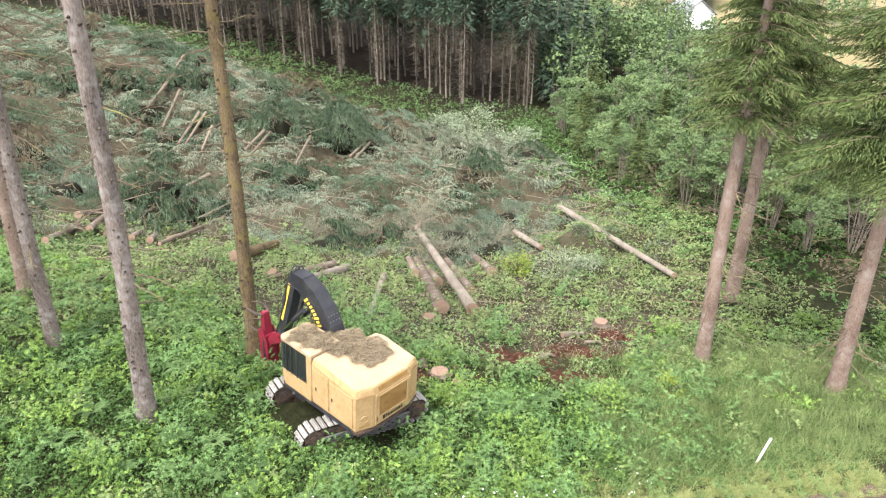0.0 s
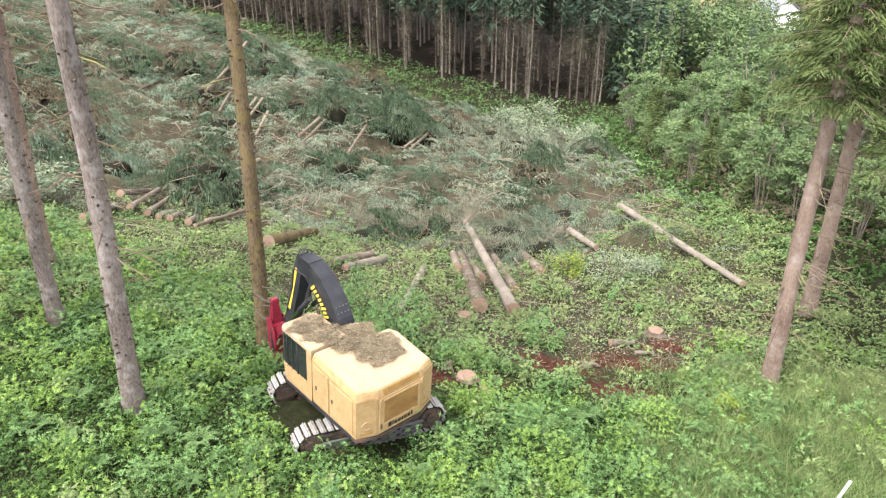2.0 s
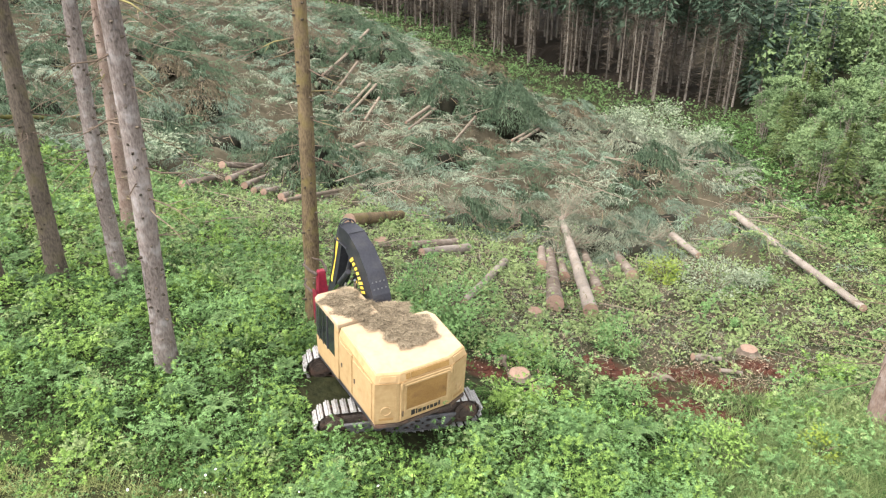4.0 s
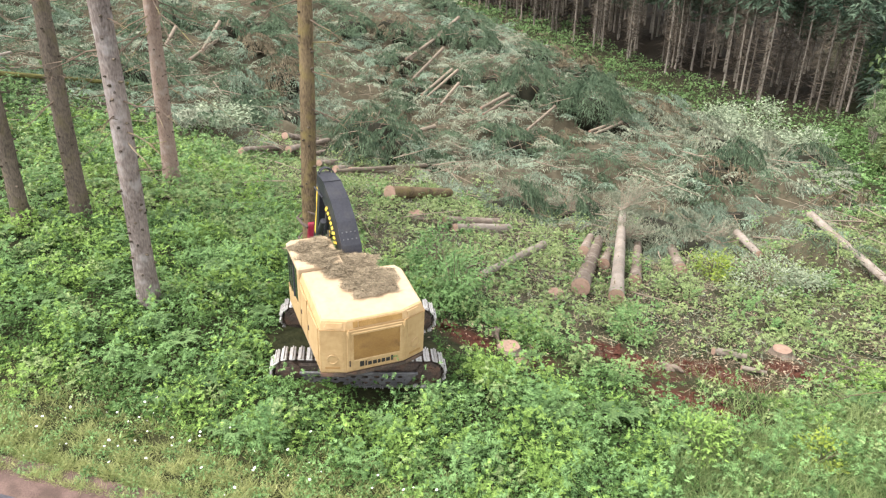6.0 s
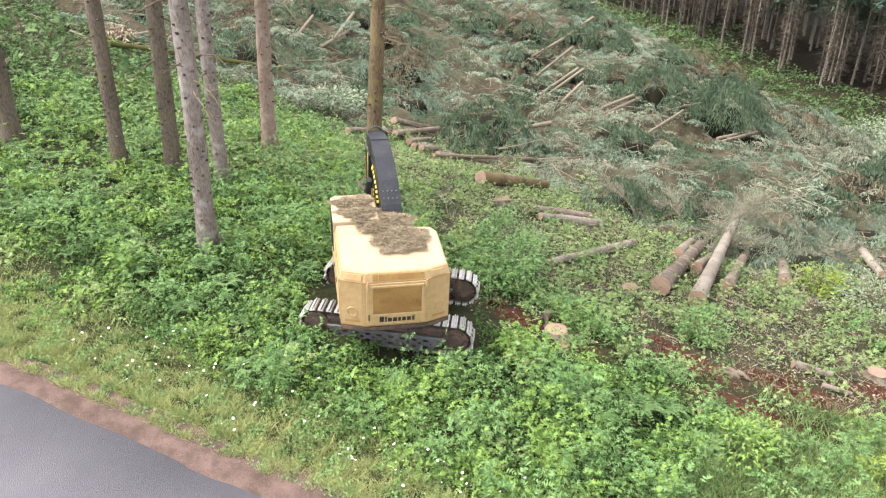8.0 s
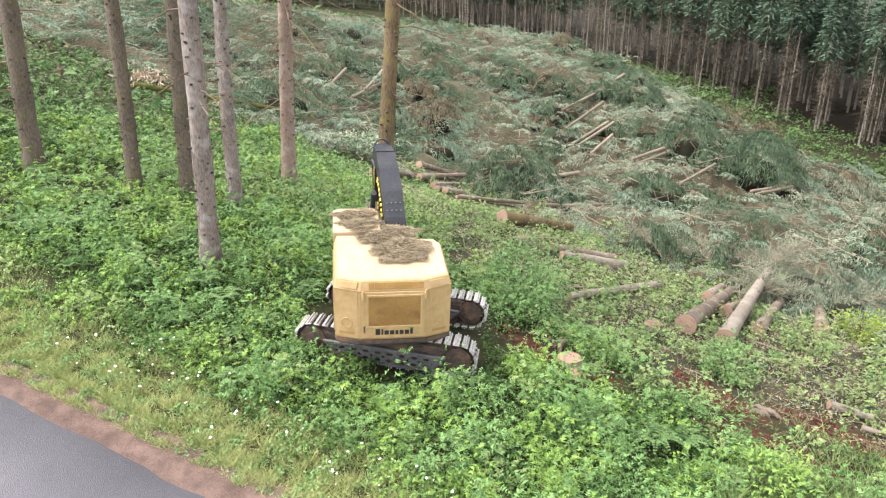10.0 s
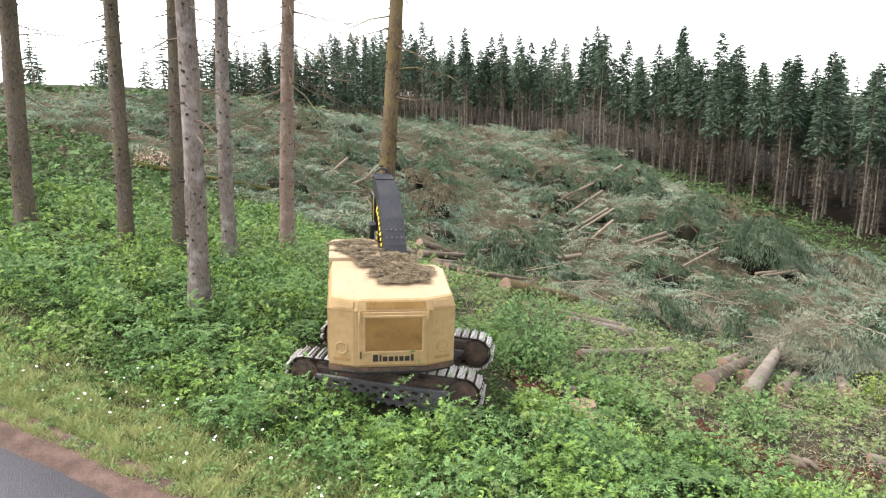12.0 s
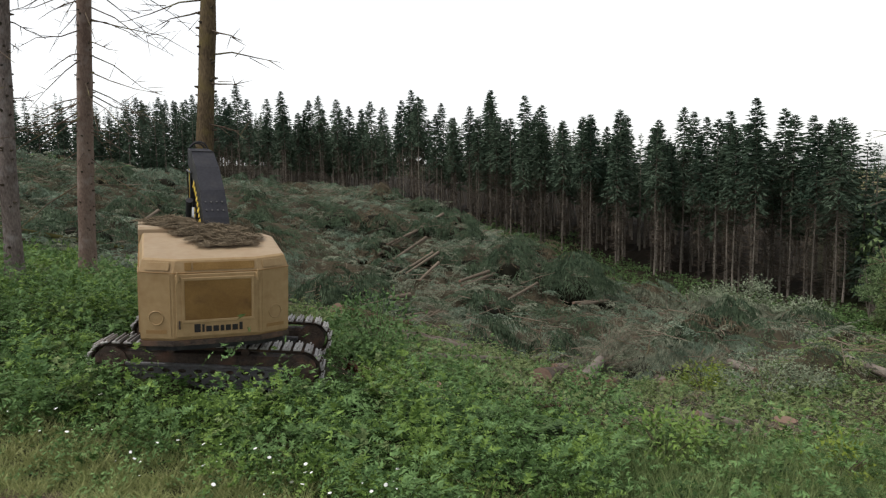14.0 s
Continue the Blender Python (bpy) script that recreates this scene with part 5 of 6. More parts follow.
def verge(x, y):
    """Green strip between the slash and the wood, and the unfelled left hillside."""
    a = step(y + 0.62 * x, 103, 113) * (1 - step(y + 0.62 * x, 132, 140)) * step(x, -120, -100)
    b = step(-x, 30, 40) * step(y, 16, 24) * (1 - slash_zone(x, y))
    return np.clip(np.maximum(a, b), 0, 1)


far_growth("verge_growth", "green shrubs and ferns below the forest edge", FERN, 7500, lambda x, y: verge(x, y) * (x > -75) * np.clip(0.7 + 0.7 * waves(x, y, 7, 95), 0.2, 1), (-75, 18, 60, 165), 1.1, 1.2, 63, 0.16)
far_growth("hillside_growth", "green and brown scrub on the open hillside", FERN, 4200, lambda x, y: verge(x, y) * mix_a(x / 3, y / 3), (-130, -28, 18, 175), 1.2, 1.1, 39, 0.30)
far_growth("hillside_dry_growth", "dry brownish scrub on the open hillside", SLASH_DRY, 3200, lambda x, y: verge(x, y) * np.maximum(0.3, mix_b(x / 3, y / 3)), (-150, -28, 18, 190), 1.1, 0.9, 39, 0.28)


far_growth("thicket_edge_growth", "ferns and brush below the thicket", BUSH_BLUE, 900, lambda x, y: step(x - thicket_edge(y), -9, -5) * (1 - step(x - thicket_edge(y), 6, 10)), (6, 34, 46, 118), 0.8, 0.6, 90, 0.12)
far_growth("thicket_dry_brush", "brown dead brush under the thicket's edge", SLASH_DRY, 700, lambda x, y: step(x - thicket_edge(y), -2, 0) * (1 - step(x - thicket_edge(y), 6, 9)), (12, 40, 34, 84), 1.0, 1.7, 70, 0.14)
# dark leaves put in as the shade at the thicket's foot
far_growth("thicket_edge_shade", "low herbs darkened as shade under the thicket's edge", SHADE_HERB, 2200, lambda x, y: step(x - thicket_edge(y), -7, -3) * (1 - step(x - thicket_edge(y), 8, 12)), (6, 36, 40, 118), 0.8, 0.5, 70, 0.13)


def build_grass():
    """Roadside grass in seed, with daisies."""
    n = 170000
    x = rng.uniform(-17, 16, n)
    s = 0.55 + np.abs(rng.normal(0.0, 1.5, n))
    y = 14.1 + 0.25 * x + s / 0.97
    tuft = np.clip(0.75 + 0.5 * waves(x, y, 0.9, 91), 0.25, 1.2)
    p = np.stack([x, y, ground_z(x, y)], 1)
    keep = (s < 5.0) & clear_of_machine(x, y) & (rng.uniform(0, 1, n) < tuft)
    p, s, tuft = p[keep], s[keep], tuft[keep]
    n = len(p)
    d = scatter_dirs(n, 1.1)
    ln = rng.uniform(0.10, 0.40, n) * np.clip(0.35 + s * 0.5, 0.4, 1) * tuft
    g = Geo().add(*blades(p, d, scatter_dirs(n, 0), ln, rng.uniform(0.008, 0.02, n)))
    tagged(new("verge_grass", g.mesh("verge_grass", GRASS)), "pale seeding roadside grass", "grass", kind="stuff")
    n = 60000
    x = rng.uniform(-17, 16, n)
    s = 0.6 + np.abs(rng.normal(1.2, 1.3, n))
    y = 14.1 + 0.25 * x + s / 0.97
    keep = (s < 5.5) & clear_of_machine(x, y) & (rng.uniform(0, 1, n) < 0.35 + waves(x, y, 1.1, 92))
    x, y, s = x[keep], y[keep], s[keep]
    n = len(x)
    p = np.stack([x, y, ground_z(x, y) + rng.uniform(0.02, 0.32, n) * np.clip(s * 0.4, 0.3, 1)], 1)
    ln = rng.uniform(0.03, 0.085, n)
    g = Geo().add(*blades(p, scatter_dirs(n, 0.2), near_up(n, 0.5), ln, ln * 0.6))
    tagged(new("verge_herbs", g.mesh("verge_herbs", BUSH_BLUE)), "low clover and herbs in the roadside grass", "herbs", kind="stuff")
    n = 80000
    x, y = rng.uniform(6, 24, n), rng.uniform(17, 30, n)
    ok = rng.uniform(0, 1, n) < bench(x, y)
    x, y = x[ok], y[ok]
    n = len(x)
    p = np.stack([x, y, ground_z(x, y)], 1)
    d = scatter_dirs(n, 1.6)
    ln = rng.uniform(0.35, 0.9, n)
    g = Geo().add(*blades(p, d, scatter_dirs(n, 0), ln, rng.uniform(0.012, 0.03, n)))
    tagged(new("tall_grass", g.mesh("tall_grass", REGROWTH)), "tall green grass on the bank", "grass", kind="stuff")
    g = Geo()
    n = 105
    x = np.concatenate([rng.normal(c, 0.8, n // 7) for c in (-7, -2.5, 0.5, 2.0, 4.0, 6.5, -5.0)])
    s = np.abs(rng.normal(1.3, 0.6, len(x))) + 0.7
    for xx, ss in zip(x, s):
        yy = 14.1 + 0.25 * xx + ss / 0.97
        z = float(ground_z(xx, yy)) + rng.uniform(0.35, 0.6)
        r = rng.choice([0.013, 0.017, 0.022, 0.032])
        a = np.linspace(0, 2 * np.pi, 7)[:-1]
        t = rng.normal(0, 0.3, 2)
        ring = np.stack([xx + r * np.cos(a), yy + r * np.sin(a), z + r * (t[0] * np.cos(a) + t[1] * np.sin(a))], 1)
        g.add(ring, [[0, 1, 2], [0, 2, 3], [0, 3, 4], [0, 4, 5]])
    tagged(new("daisies", g.mesh("daisies", PETAL)), "small white daisies in the roadside grass", "flowers", kind="stuff")


build_grass()


def build_ferns():
    g = Geo()
    spots = sprinkle(380, -34, 12, 16, 34, lambda x, y: bench(x, y) * np.where(x < -5, 1.0, 0.35))
    for x, y in spots:
        z, n = float(ground_z(x, y)), int(rng.integers(7, 12))
        size = rng.uniform(0.4, 0.8)
        for k in range(n):
            az = k * 6.283 / n + rng.normal(0, 0.2)
            d, side = np.array([math.cos(az), math.sin(az), 0]), np.array([-math.sin(az), math.cos(az), 0])
            s = np.linspace(0.15, 1, 9)
            line = np.array([x, y, z + 0.25]) + d * (s * size)[:, None] * 0.85 + np.array([0, 0, 1]) * (size * (0.95 * s - 0.85 * s * s))[:, None]
            for sd in (-1, 1):
                w = size * 0.26 * (1.15 - s)
                g.add(*kites(line, side * sd + d * 0.45 + np.zeros((9, 3)), np.tile([0, 0, 1.0], (9, 1)), w, size * 0.115))
    tagged(new("fern_growth", g.mesh("fern_growth", FERN)), "arching green ferns under the standing trunks", "ferns", kind="stuff")


build_ferns()


def shrub(name, x, y, r, h, leaves, leaf, material, label, group=""):
    """A single shrub: stems and a crown of leaves."""
    ob = empty(name, pose(x, y, float(ground_z(x, y)) - 0.03), label, "shrub", group)
    s, c = Geo(), Geo()
    for _ in range(9):
        az = rng.uniform(0, 6.283)
        top = np.array([math.cos(az) * r * 0.6, math.sin(az) * r * 0.6, h * rng.uniform(0.6, 0.95)])
        s.add(*tube([top * 0, top * 0.5 + [0, 0, 0.1 * h], top], [0.022, 0.015, 0.006], 5))
    tagged(part("stemwood", s, TWIG, ob), kind="stuff")
    lobes = unit(rng.normal(0, 1, (14, 3))) * [r * 0.7, r * 0.7, h * 0.4] + [0, 0, h * 0.55]
    p = lobes[rng.integers(0, 14, leaves)] + rng.normal(0, 1, (leaves, 3)) * [r * 0.22, r * 0.22, h * 0.13]
    p[:, 2] = np.abs(p[:, 2]) + 0.03
    out = unit(p - [0, 0, h * 0.4])
    ln = leaf * rng.uniform(0.6, 1.3, leaves)
    c.add(*blades(p, out * [1, 1, 0.4] + rng.normal(0, 0.5, (leaves, 3)), out * 0.5 + rng.normal(0, 0.4, (leaves, 3)) + [0, 0, 0.7], ln, ln * 0.55))
    part("leaf_crown", c, material, ob)


shrub("elder_shrub", -3.6, 28.6, 1.5, 2.3, 1500, 0.17, BUSH_BLUE, "tall feathery green shrub growing beside the machine")
shrub("elder_shrub", -5.4, 30.6, 1.3, 1.9, 1000, 0.17, BUSH_BLUE, "feathery green shrub growing near a fallen log")
shrub("elder_shrub", 3.2, 31.0, 1.0, 1.3, 700, 0.15, BUSH_BLUE, "low green shrub beside torn red soil")
shrub("whitish_shrub", 8.0, 42.0, 2.0, 1.9, 1700, 0.14, WHITISH, "pale grey-green shrub with whitish leaves")
shrub("whitish_shrub", 9.6, 43.2, 1.6, 1.5, 1100, 0.14, WHITISH, "pale grey-green shrub with whitish leaves")
shrub("yellow_shrub", 5.2, 44.0, 1.1, 1.5, 700, 0.16, YELLOW_LEAF, "yellowing shrub at the edge of the brush")
shrub("bright_shrub", 6.6, 23.2, 1.0, 1.1, 700, 0.13, BUSH, "bright yellow-green bramble bush on the bank")
shrub("bright_shrub", 9.8, 24.8, 0.8, 0.9, 500, 0.13, YELLOW_LEAF, "yellow-green bush beside torn soil")


# ---- felled tops, boughs and logs ----
def build_slash():
    """Boughs and tops lying over the felled slope, which nobody could count."""
    kinds = [bough(2.8, 20, 0.27, 0.34) for _ in range(5)]
    finer = [bough(2.4, 24, 0.18, 0.34) for _ in range(4)]
    green, dry, sticks, fresh, pale = Geo(), Geo(), Geo(), Geo(), Geo()
    spots = sprinkle(11000, -92, 16, 38, 140, lambda x, y: slash_zone(x, y) * np.where(x < -40, 1.25, 1.0))
    spots = np.concatenate([spots, sprinkle(1800, -78, -32, 20, 66, slash_zone)])
    ground = ground_z(spots[:, 0], spots[:, 1])
    flow = -1.15 + 1.0 * waves(spots[:, 0], spots[:, 1], 13, 70)
    hue, sere = waves(spots[:, 0], spots[:, 1], 12, 78), waves(spots[:, 0], spots[:, 1], 8, 77)
    for (x, y), gz, az, hu, se in zip(spots, ground, flow, hue, sere):
        near = y < 63 and x > -32
        P, A, N, L = (finer if near else kinds)[int(rng.integers(0, 4))]
        s = rng.uniform(0.6, 1.25)
        rot = np.array(Euler((rng.normal(0, 0.3), rng.normal(-0.22, 0.22), az + rng.normal(0, 0.45))).to_matrix())
        brown = se + rng.normal(0, 0.4) + 0.35 * (x < -55) > 0.8
        keep = rng.random(len(P)) < (0.44 if near else 0.5)
        mass = dry if brown else fresh if hu + 0.35 * (x < -42) + rng.normal(0, 0.2) > 0.45 else pale if hu + rng.normal(0, 0.2) < -0.25 else green
        mass.add(*blades((P[keep] * s) @ rot.T + [x, y, gz + rng.uniform(0.15, 0.75)], A[keep] @ rot.T, rng.normal(0, 1, (int(keep.sum()), 3)) + [0, 0, 1.0], L[keep] * s * 1.2, L[keep] * s * ((0.11 if brown else 0.27) * (0.8 if near else 1))))
    tagged(new("pale_boughs", pale.mesh("pale_boughs", PILE_PALE)), "pale green felled fir boughs drooping down the slope", "slash", kind="stuff")
    tagged(new("felled_boughs", green.mesh("felled_boughs", SLASH)), "grey-green felled fir boughs covering the slope", "slash", kind="stuff")
    tagged(new("fresh_boughs", fresh.mesh("fresh_boughs", PILE)), "dark green felled fir boughs hanging down the slope", "slash", kind="stuff")
    tagged(new("dry_boughs", dry.mesh("dry_boughs", SLASH_DRY)), "brown dry brush among the felled boughs", "slash", kind="stuff")
    spots = sprinkle(2700, -90, 16, 30, 135, lambda x, y: np.maximum(slash_zone(x, y), 0.45 * hollow(x, y)))
    for x, y in spots:
        az, ln = rng.normal(-1.2, 1.0), rng.uniform(0.8, 4.0)
        d = np.array([math.cos(az), math.sin(az), rng.normal(0, 0.15)])
        p = np.array([x, y, float(ground_z(x, y)) + rng.uniform(0.1, 0.9) * (0.3 + float(slash_zone(x, y)))])
        q = p + d * ln
        q[2] = max(q[2], float(ground_z(q[0], q[1])) + 0.05)
        r = rng.uniform(0.012, 0.05)
        sticks.add(*tube([p, (p + q) / 2 + rng.normal(0, 0.06, 3), q], [r, r * 0.8, r * 0.4], 4))
    tagged(new("broken_sticks", sticks.mesh("broken_sticks", LOG_HILL)), "broken sticks and poles strewn over the slope", "sticks", kind="stuff")


build_slash()


def build_chips():
    """Chips, bark and cut ends round the work place."""
    g = Geo()
    n = 4200
    p = sprinkle(n, -14, 14, 23, 48, lambda x, y: np.clip(0.5 + waves(x, y, 3.5, 55), 0.05, 1))
    p = p[rng.uniform(0, 1, len(p)) < 1 - 0.75 * bare(p[:, 0], p[:, 1])]
    p = np.concatenate([p, rng.normal([-0.4, 26.3], [0.9, 0.5], (300, 2)), rng.normal([1.0, 36.8], [2.8, 2.4], (2400, 2)), rng.normal([-9.5, 38.5], [3.0, 2.0], (900, 2)), rng.normal([7.5, 31.5], [1.8, 1.2], (600, 2))])
    n = len(p)
    q = np.stack([p[:, 0], p[:, 1], ground_z(p[:, 0], p[:, 1]) + rng.uniform(0.01, 0.12, n)], 1)
    ln = rng.uniform(0.03, 0.15, n)
    g.add(*kites(q, scatter_dirs(n, 0.1), near_up(n, 0.5), ln, ln * rng.uniform(0.12, 0.6, n)))
    tagged(new("wood_chips", g.mesh("wood_chips", CHIP)), "pale wood chips and bark strewn on the ground", "chips", kind="stuff")


build_chips()


def build_clods():
    """Lumps of turned soil in the torn ground."""
    g = Geo()
    p = sprinkle(9000, -6, 12, 23, 35, lambda x, y: 0.8 * bare(x, y))
    p = p[np.hypot(p[:, 0] + 3.7, p[:, 1] - 21.5) > 2.6]
    n = len(p)
    r = rng.gamma(2.0, 0.022, n) + 0.015
    q = np.stack([p[:, 0], p[:, 1], ground_z(p[:, 0], p[:, 1]) - 0.12 * bare(p[:, 0], p[:, 1]) + r * 0.3], 1)
    axes = np.array([[1, 0, 0], [-1, 0, 0], [0, 1, 0], [0, -1, 0], [0, 0, 1], [0, 0, -1]], float)
    v = q[:, None] + axes[None] * r[:, None, None] * rng.uniform(0.6, 1.4, (n, 6, 1)) + rng.normal(0, 0.25, (n, 6, 3)) * r[:, None, None]
    f = np.array([[0, 2, 4], [2, 1, 4], [1, 3, 4], [3, 0, 4], [2, 0, 5], [1, 2, 5], [3, 1, 5], [0, 3, 5]])
    g.add(v, (np.arange(n)[:, None, None] * 6 + f[None]).reshape(-1, 3))
    tagged(new("soil_clods", g.mesh("soil_clods", SOIL)), "crumbled lumps of red soil", "soil", kind="stuff")


build_clods()


def build_litter():
    """Needles, twigs and bark that cover the worked hollow and fill the slope."""
    for name, material, n, chance, size, wide, label in (
            ("twig_litter", LITTER, 60000, lambda x, y: step(y, 25, 29) * (1 - step(y, 52, 60)) * np.clip(0.55 + 0.6 * waves(x, y, 3.0, 61), 0.1, 1), 0.5, 0.016, "brown twigs and needles littering the hollow"),
            ("green_litter", SLASH, 42000, lambda x, y: step(y, 27, 33) * (1 - step(y, 52, 60)) * np.clip(0.5 + 0.8 * waves(x, y, 4.0, 62), 0.05, 1), 0.30, 0.035, "grey-green sprays of needles littering the hollow")):
        p = sprinkle(n, -30, 18, 25, 58, chance)
        m = len(p)
        q = np.stack([p[:, 0], p[:, 1], ground_z(p[:, 0], p[:, 1]) + rng.uniform(0.0, 0.22, m)], 1)
        ln = size * rng.uniform(0.3, 1.3, m)
        g = Geo().add(*blades(q, scatter_dirs(m, 0.1), near_up(m, 0.7), ln, wide * rng.uniform(0.6, 1.5, m)))
        tagged(new(name, g.mesh(name, material)), label, "litter", kind="stuff")


build_litter()


def log(x0, y0, x1, y1, r, bark, label, group="", up=0.0, taper=0.75, up2=None):
    """A felled trunk from its butt to its top end, lying on the ground."""
    a = np.array([x0, y0, float(ground_z(x0, y0)) + r * 0.9 + up])
    b = np.array([x1, y1, float(ground_z(x1, y1)) + r * taper * 0.9 + (up if up2 is None else up2)])
    d = b - a
    ln = float(np.linalg.norm(d))
    ob = empty("log", Matrix.Translation(a) @ Vector(d).to_track_quat("X", "Z").to_matrix().to_4x4(), label, "log", group)
    g, c, k = Geo(), Geo(), Geo()
    xs = np.linspace(0, ln, 9)
    line = np.stack([xs, 0.02 * r * np.sin(xs * 1.3), 0.03 * r * np.sin(xs * 0.9)], 1)
    rad = np.interp(xs, [0, 0.6, ln], [r * 1.12, r, r * taper])
    v, f = tube(line, rad, 14)
    v = v + np.stack([np.zeros(len(v)), *(0.025 * r * np.sin(v[:, 0] * 3.0 + np.arange(len(v)) * 2.2 + s) for s in (0, 2))], 1)
    g.add(v, f)
    part("bark", g, bark, ob, smooth=True)
    for end, sgn in ((0, -1), (-1, 1)):
        e = Geo()
        ring = v[:14] if end == 0 else v[-14:]
        mid = line[end] + [0.02 * sgn, 0, 0]
        e.poly([*ring, mid], [[i, (i + 1) % 14, 14] for i in range(14)])
        part("cut_end", e, CUT, ob, "pale pinkish cut end")
    for _ in range(int(ln * 1.6)):
        s, az = rng.uniform(0.3, ln), rng.uniform(0, 6.283)
        rr = np.interp(s, xs, rad)
        e = np.array([0.25, math.cos(az), math.sin(az)])
        k.add(*tube([np.array([s, 0, 0]) + e * rr * 0.85, np.array([s, 0, 0]) + e * (rr + rng.uniform(0.03, 0.12))], [0.03, 0.015], 5))
    tagged(part("knotting", k, TWIG, ob), kind="stuff")
    return ob


DECK = "logs lying below the machine"
log(-0.1, 35.4, -2.05, 47.6, 0.42, LOG_BARK, "thick brown felled log with a pink cut butt", DECK)
log(1.7, 35.0, -2.3, 56.0, 0.34, LOG_PALE, "long pale felled log with a cut butt", DECK, 0.15)
log(1.8, 39.3, -0.2, 51.5, 0.32, LOG_BARK, "brown felled log with a pink cut butt", DECK)
log(3.5, 44.2, 2.3, 49.4, 0.36, LOG_BARK, "brown felled log half under brush", DECK)
log(-0.3, 41.2, -1.3, 47.5, 0.30, LOG_BARK, "brown log lying between two larger logs", DECK)
log(-1.9, 43.0, -2.6, 47.5, 0.30, LOG_BARK, "reddish brown log half under brush", DECK)
log(-6.5, 42.6, -8.1, 38.4, 0.30, LOG_PALE, "short weathered log lying in regrowth", DECK)
log(-7.4, 43.1, -9.0, 39.0, 0.28, LOG_BARK, "short weathered log lying beside its twin", DECK)
log(-3.95, 41.6, -3.95, 32.2, 0.22, LOG_PALE, "grey pole lying down the bank", DECK, 0.1)
log(-13.2, 40.1, -12.1, 46.2, 0.40, BARK_BROWN, "mossy thick log with an orange cut butt", DECK, 0.3)
log(10.2, 57.4, 14.9, 40.2, 0.27, LOG_PALE, "long pale trunk lying across the hollow", DECK, 0.3)
log(5.9, 52.7, 7.4, 47.9, 0.27, LOG_PALE, "pale log half hidden in brush", DECK, 0.2)
STACK = "logs bunched at the foot of the slope"
for q in ((-23.1, 45.8, -25.9, 55.1), (-22.2, 45.6, -24.8, 55.1), (-24.6, 47.0, -26.7, 54.5), (-27.0, 48.1, -28.3, 55.1), (-25.6, 46.6, -27.6, 54.6), (-21.2, 46.2, -23.4, 54.0)):
    log(*q, rng.uniform(0.20, 0.27), LOG_BARK, "reddish brown log bunched with others under brush", STACK, rng.uniform(0.3, 0.7))
log(-26.4, 42.4, -28.0, 54.5, 0.22, LOG_BARK, "long brown trunk lying beside the bunched logs", STACK, 0.45)
log(-19.5, 45.5, -18.3, 55.6, 0.20, LOG_HILL, "long grey trunk lying towards the brush", STACK, 0.5)
log(-18.7, 55.6, -19.3, 43.4, 0.17, LOG_HILL, "thin grey trunk lying down the slope", STACK, 0.6)
HILL = "trunks lying down the felled slope"
for q in ((-35.9, 99.7, -34.9, 80.1), (-35.4, 96.5, -34.8, 82.0), (-33.5, 89.7, -31.7, 77.7), (-29.1, 82.9, -29.1, 75.0), (-28.1, 82.4, -28.3, 75.0), (-26.6, 79.4, -26.5, 74.6), (-20.3, 80.7, -20.7, 72.7),
          (-20.9, 80.3, -21.5, 74.0), (-16.0, 82.4, -16.1, 73.6), (-9.4, 87.7, -10.1, 78.1), (-10.1, 87.2, -10.8, 78.4), (-52.4, 72.1, -47.5, 60.0), (-51.4, 69.2, -48.5, 63.0), (-53.5, 64.7, -49.0, 58.5), (-23.4, 66.8, -25.3, 62.0)):
    log(*q, rng.uniform(0.15, 0.22), LOG_HILL, "weathered trunk lying down the slash-covered slope", HILL, rng.uniform(0.8, 1.2))
log(-44.5, 34.8, -41.4, 49.9, 0.20, MOSS, "mossy fallen trunk beyond the standing trees", HILL, 0.5)


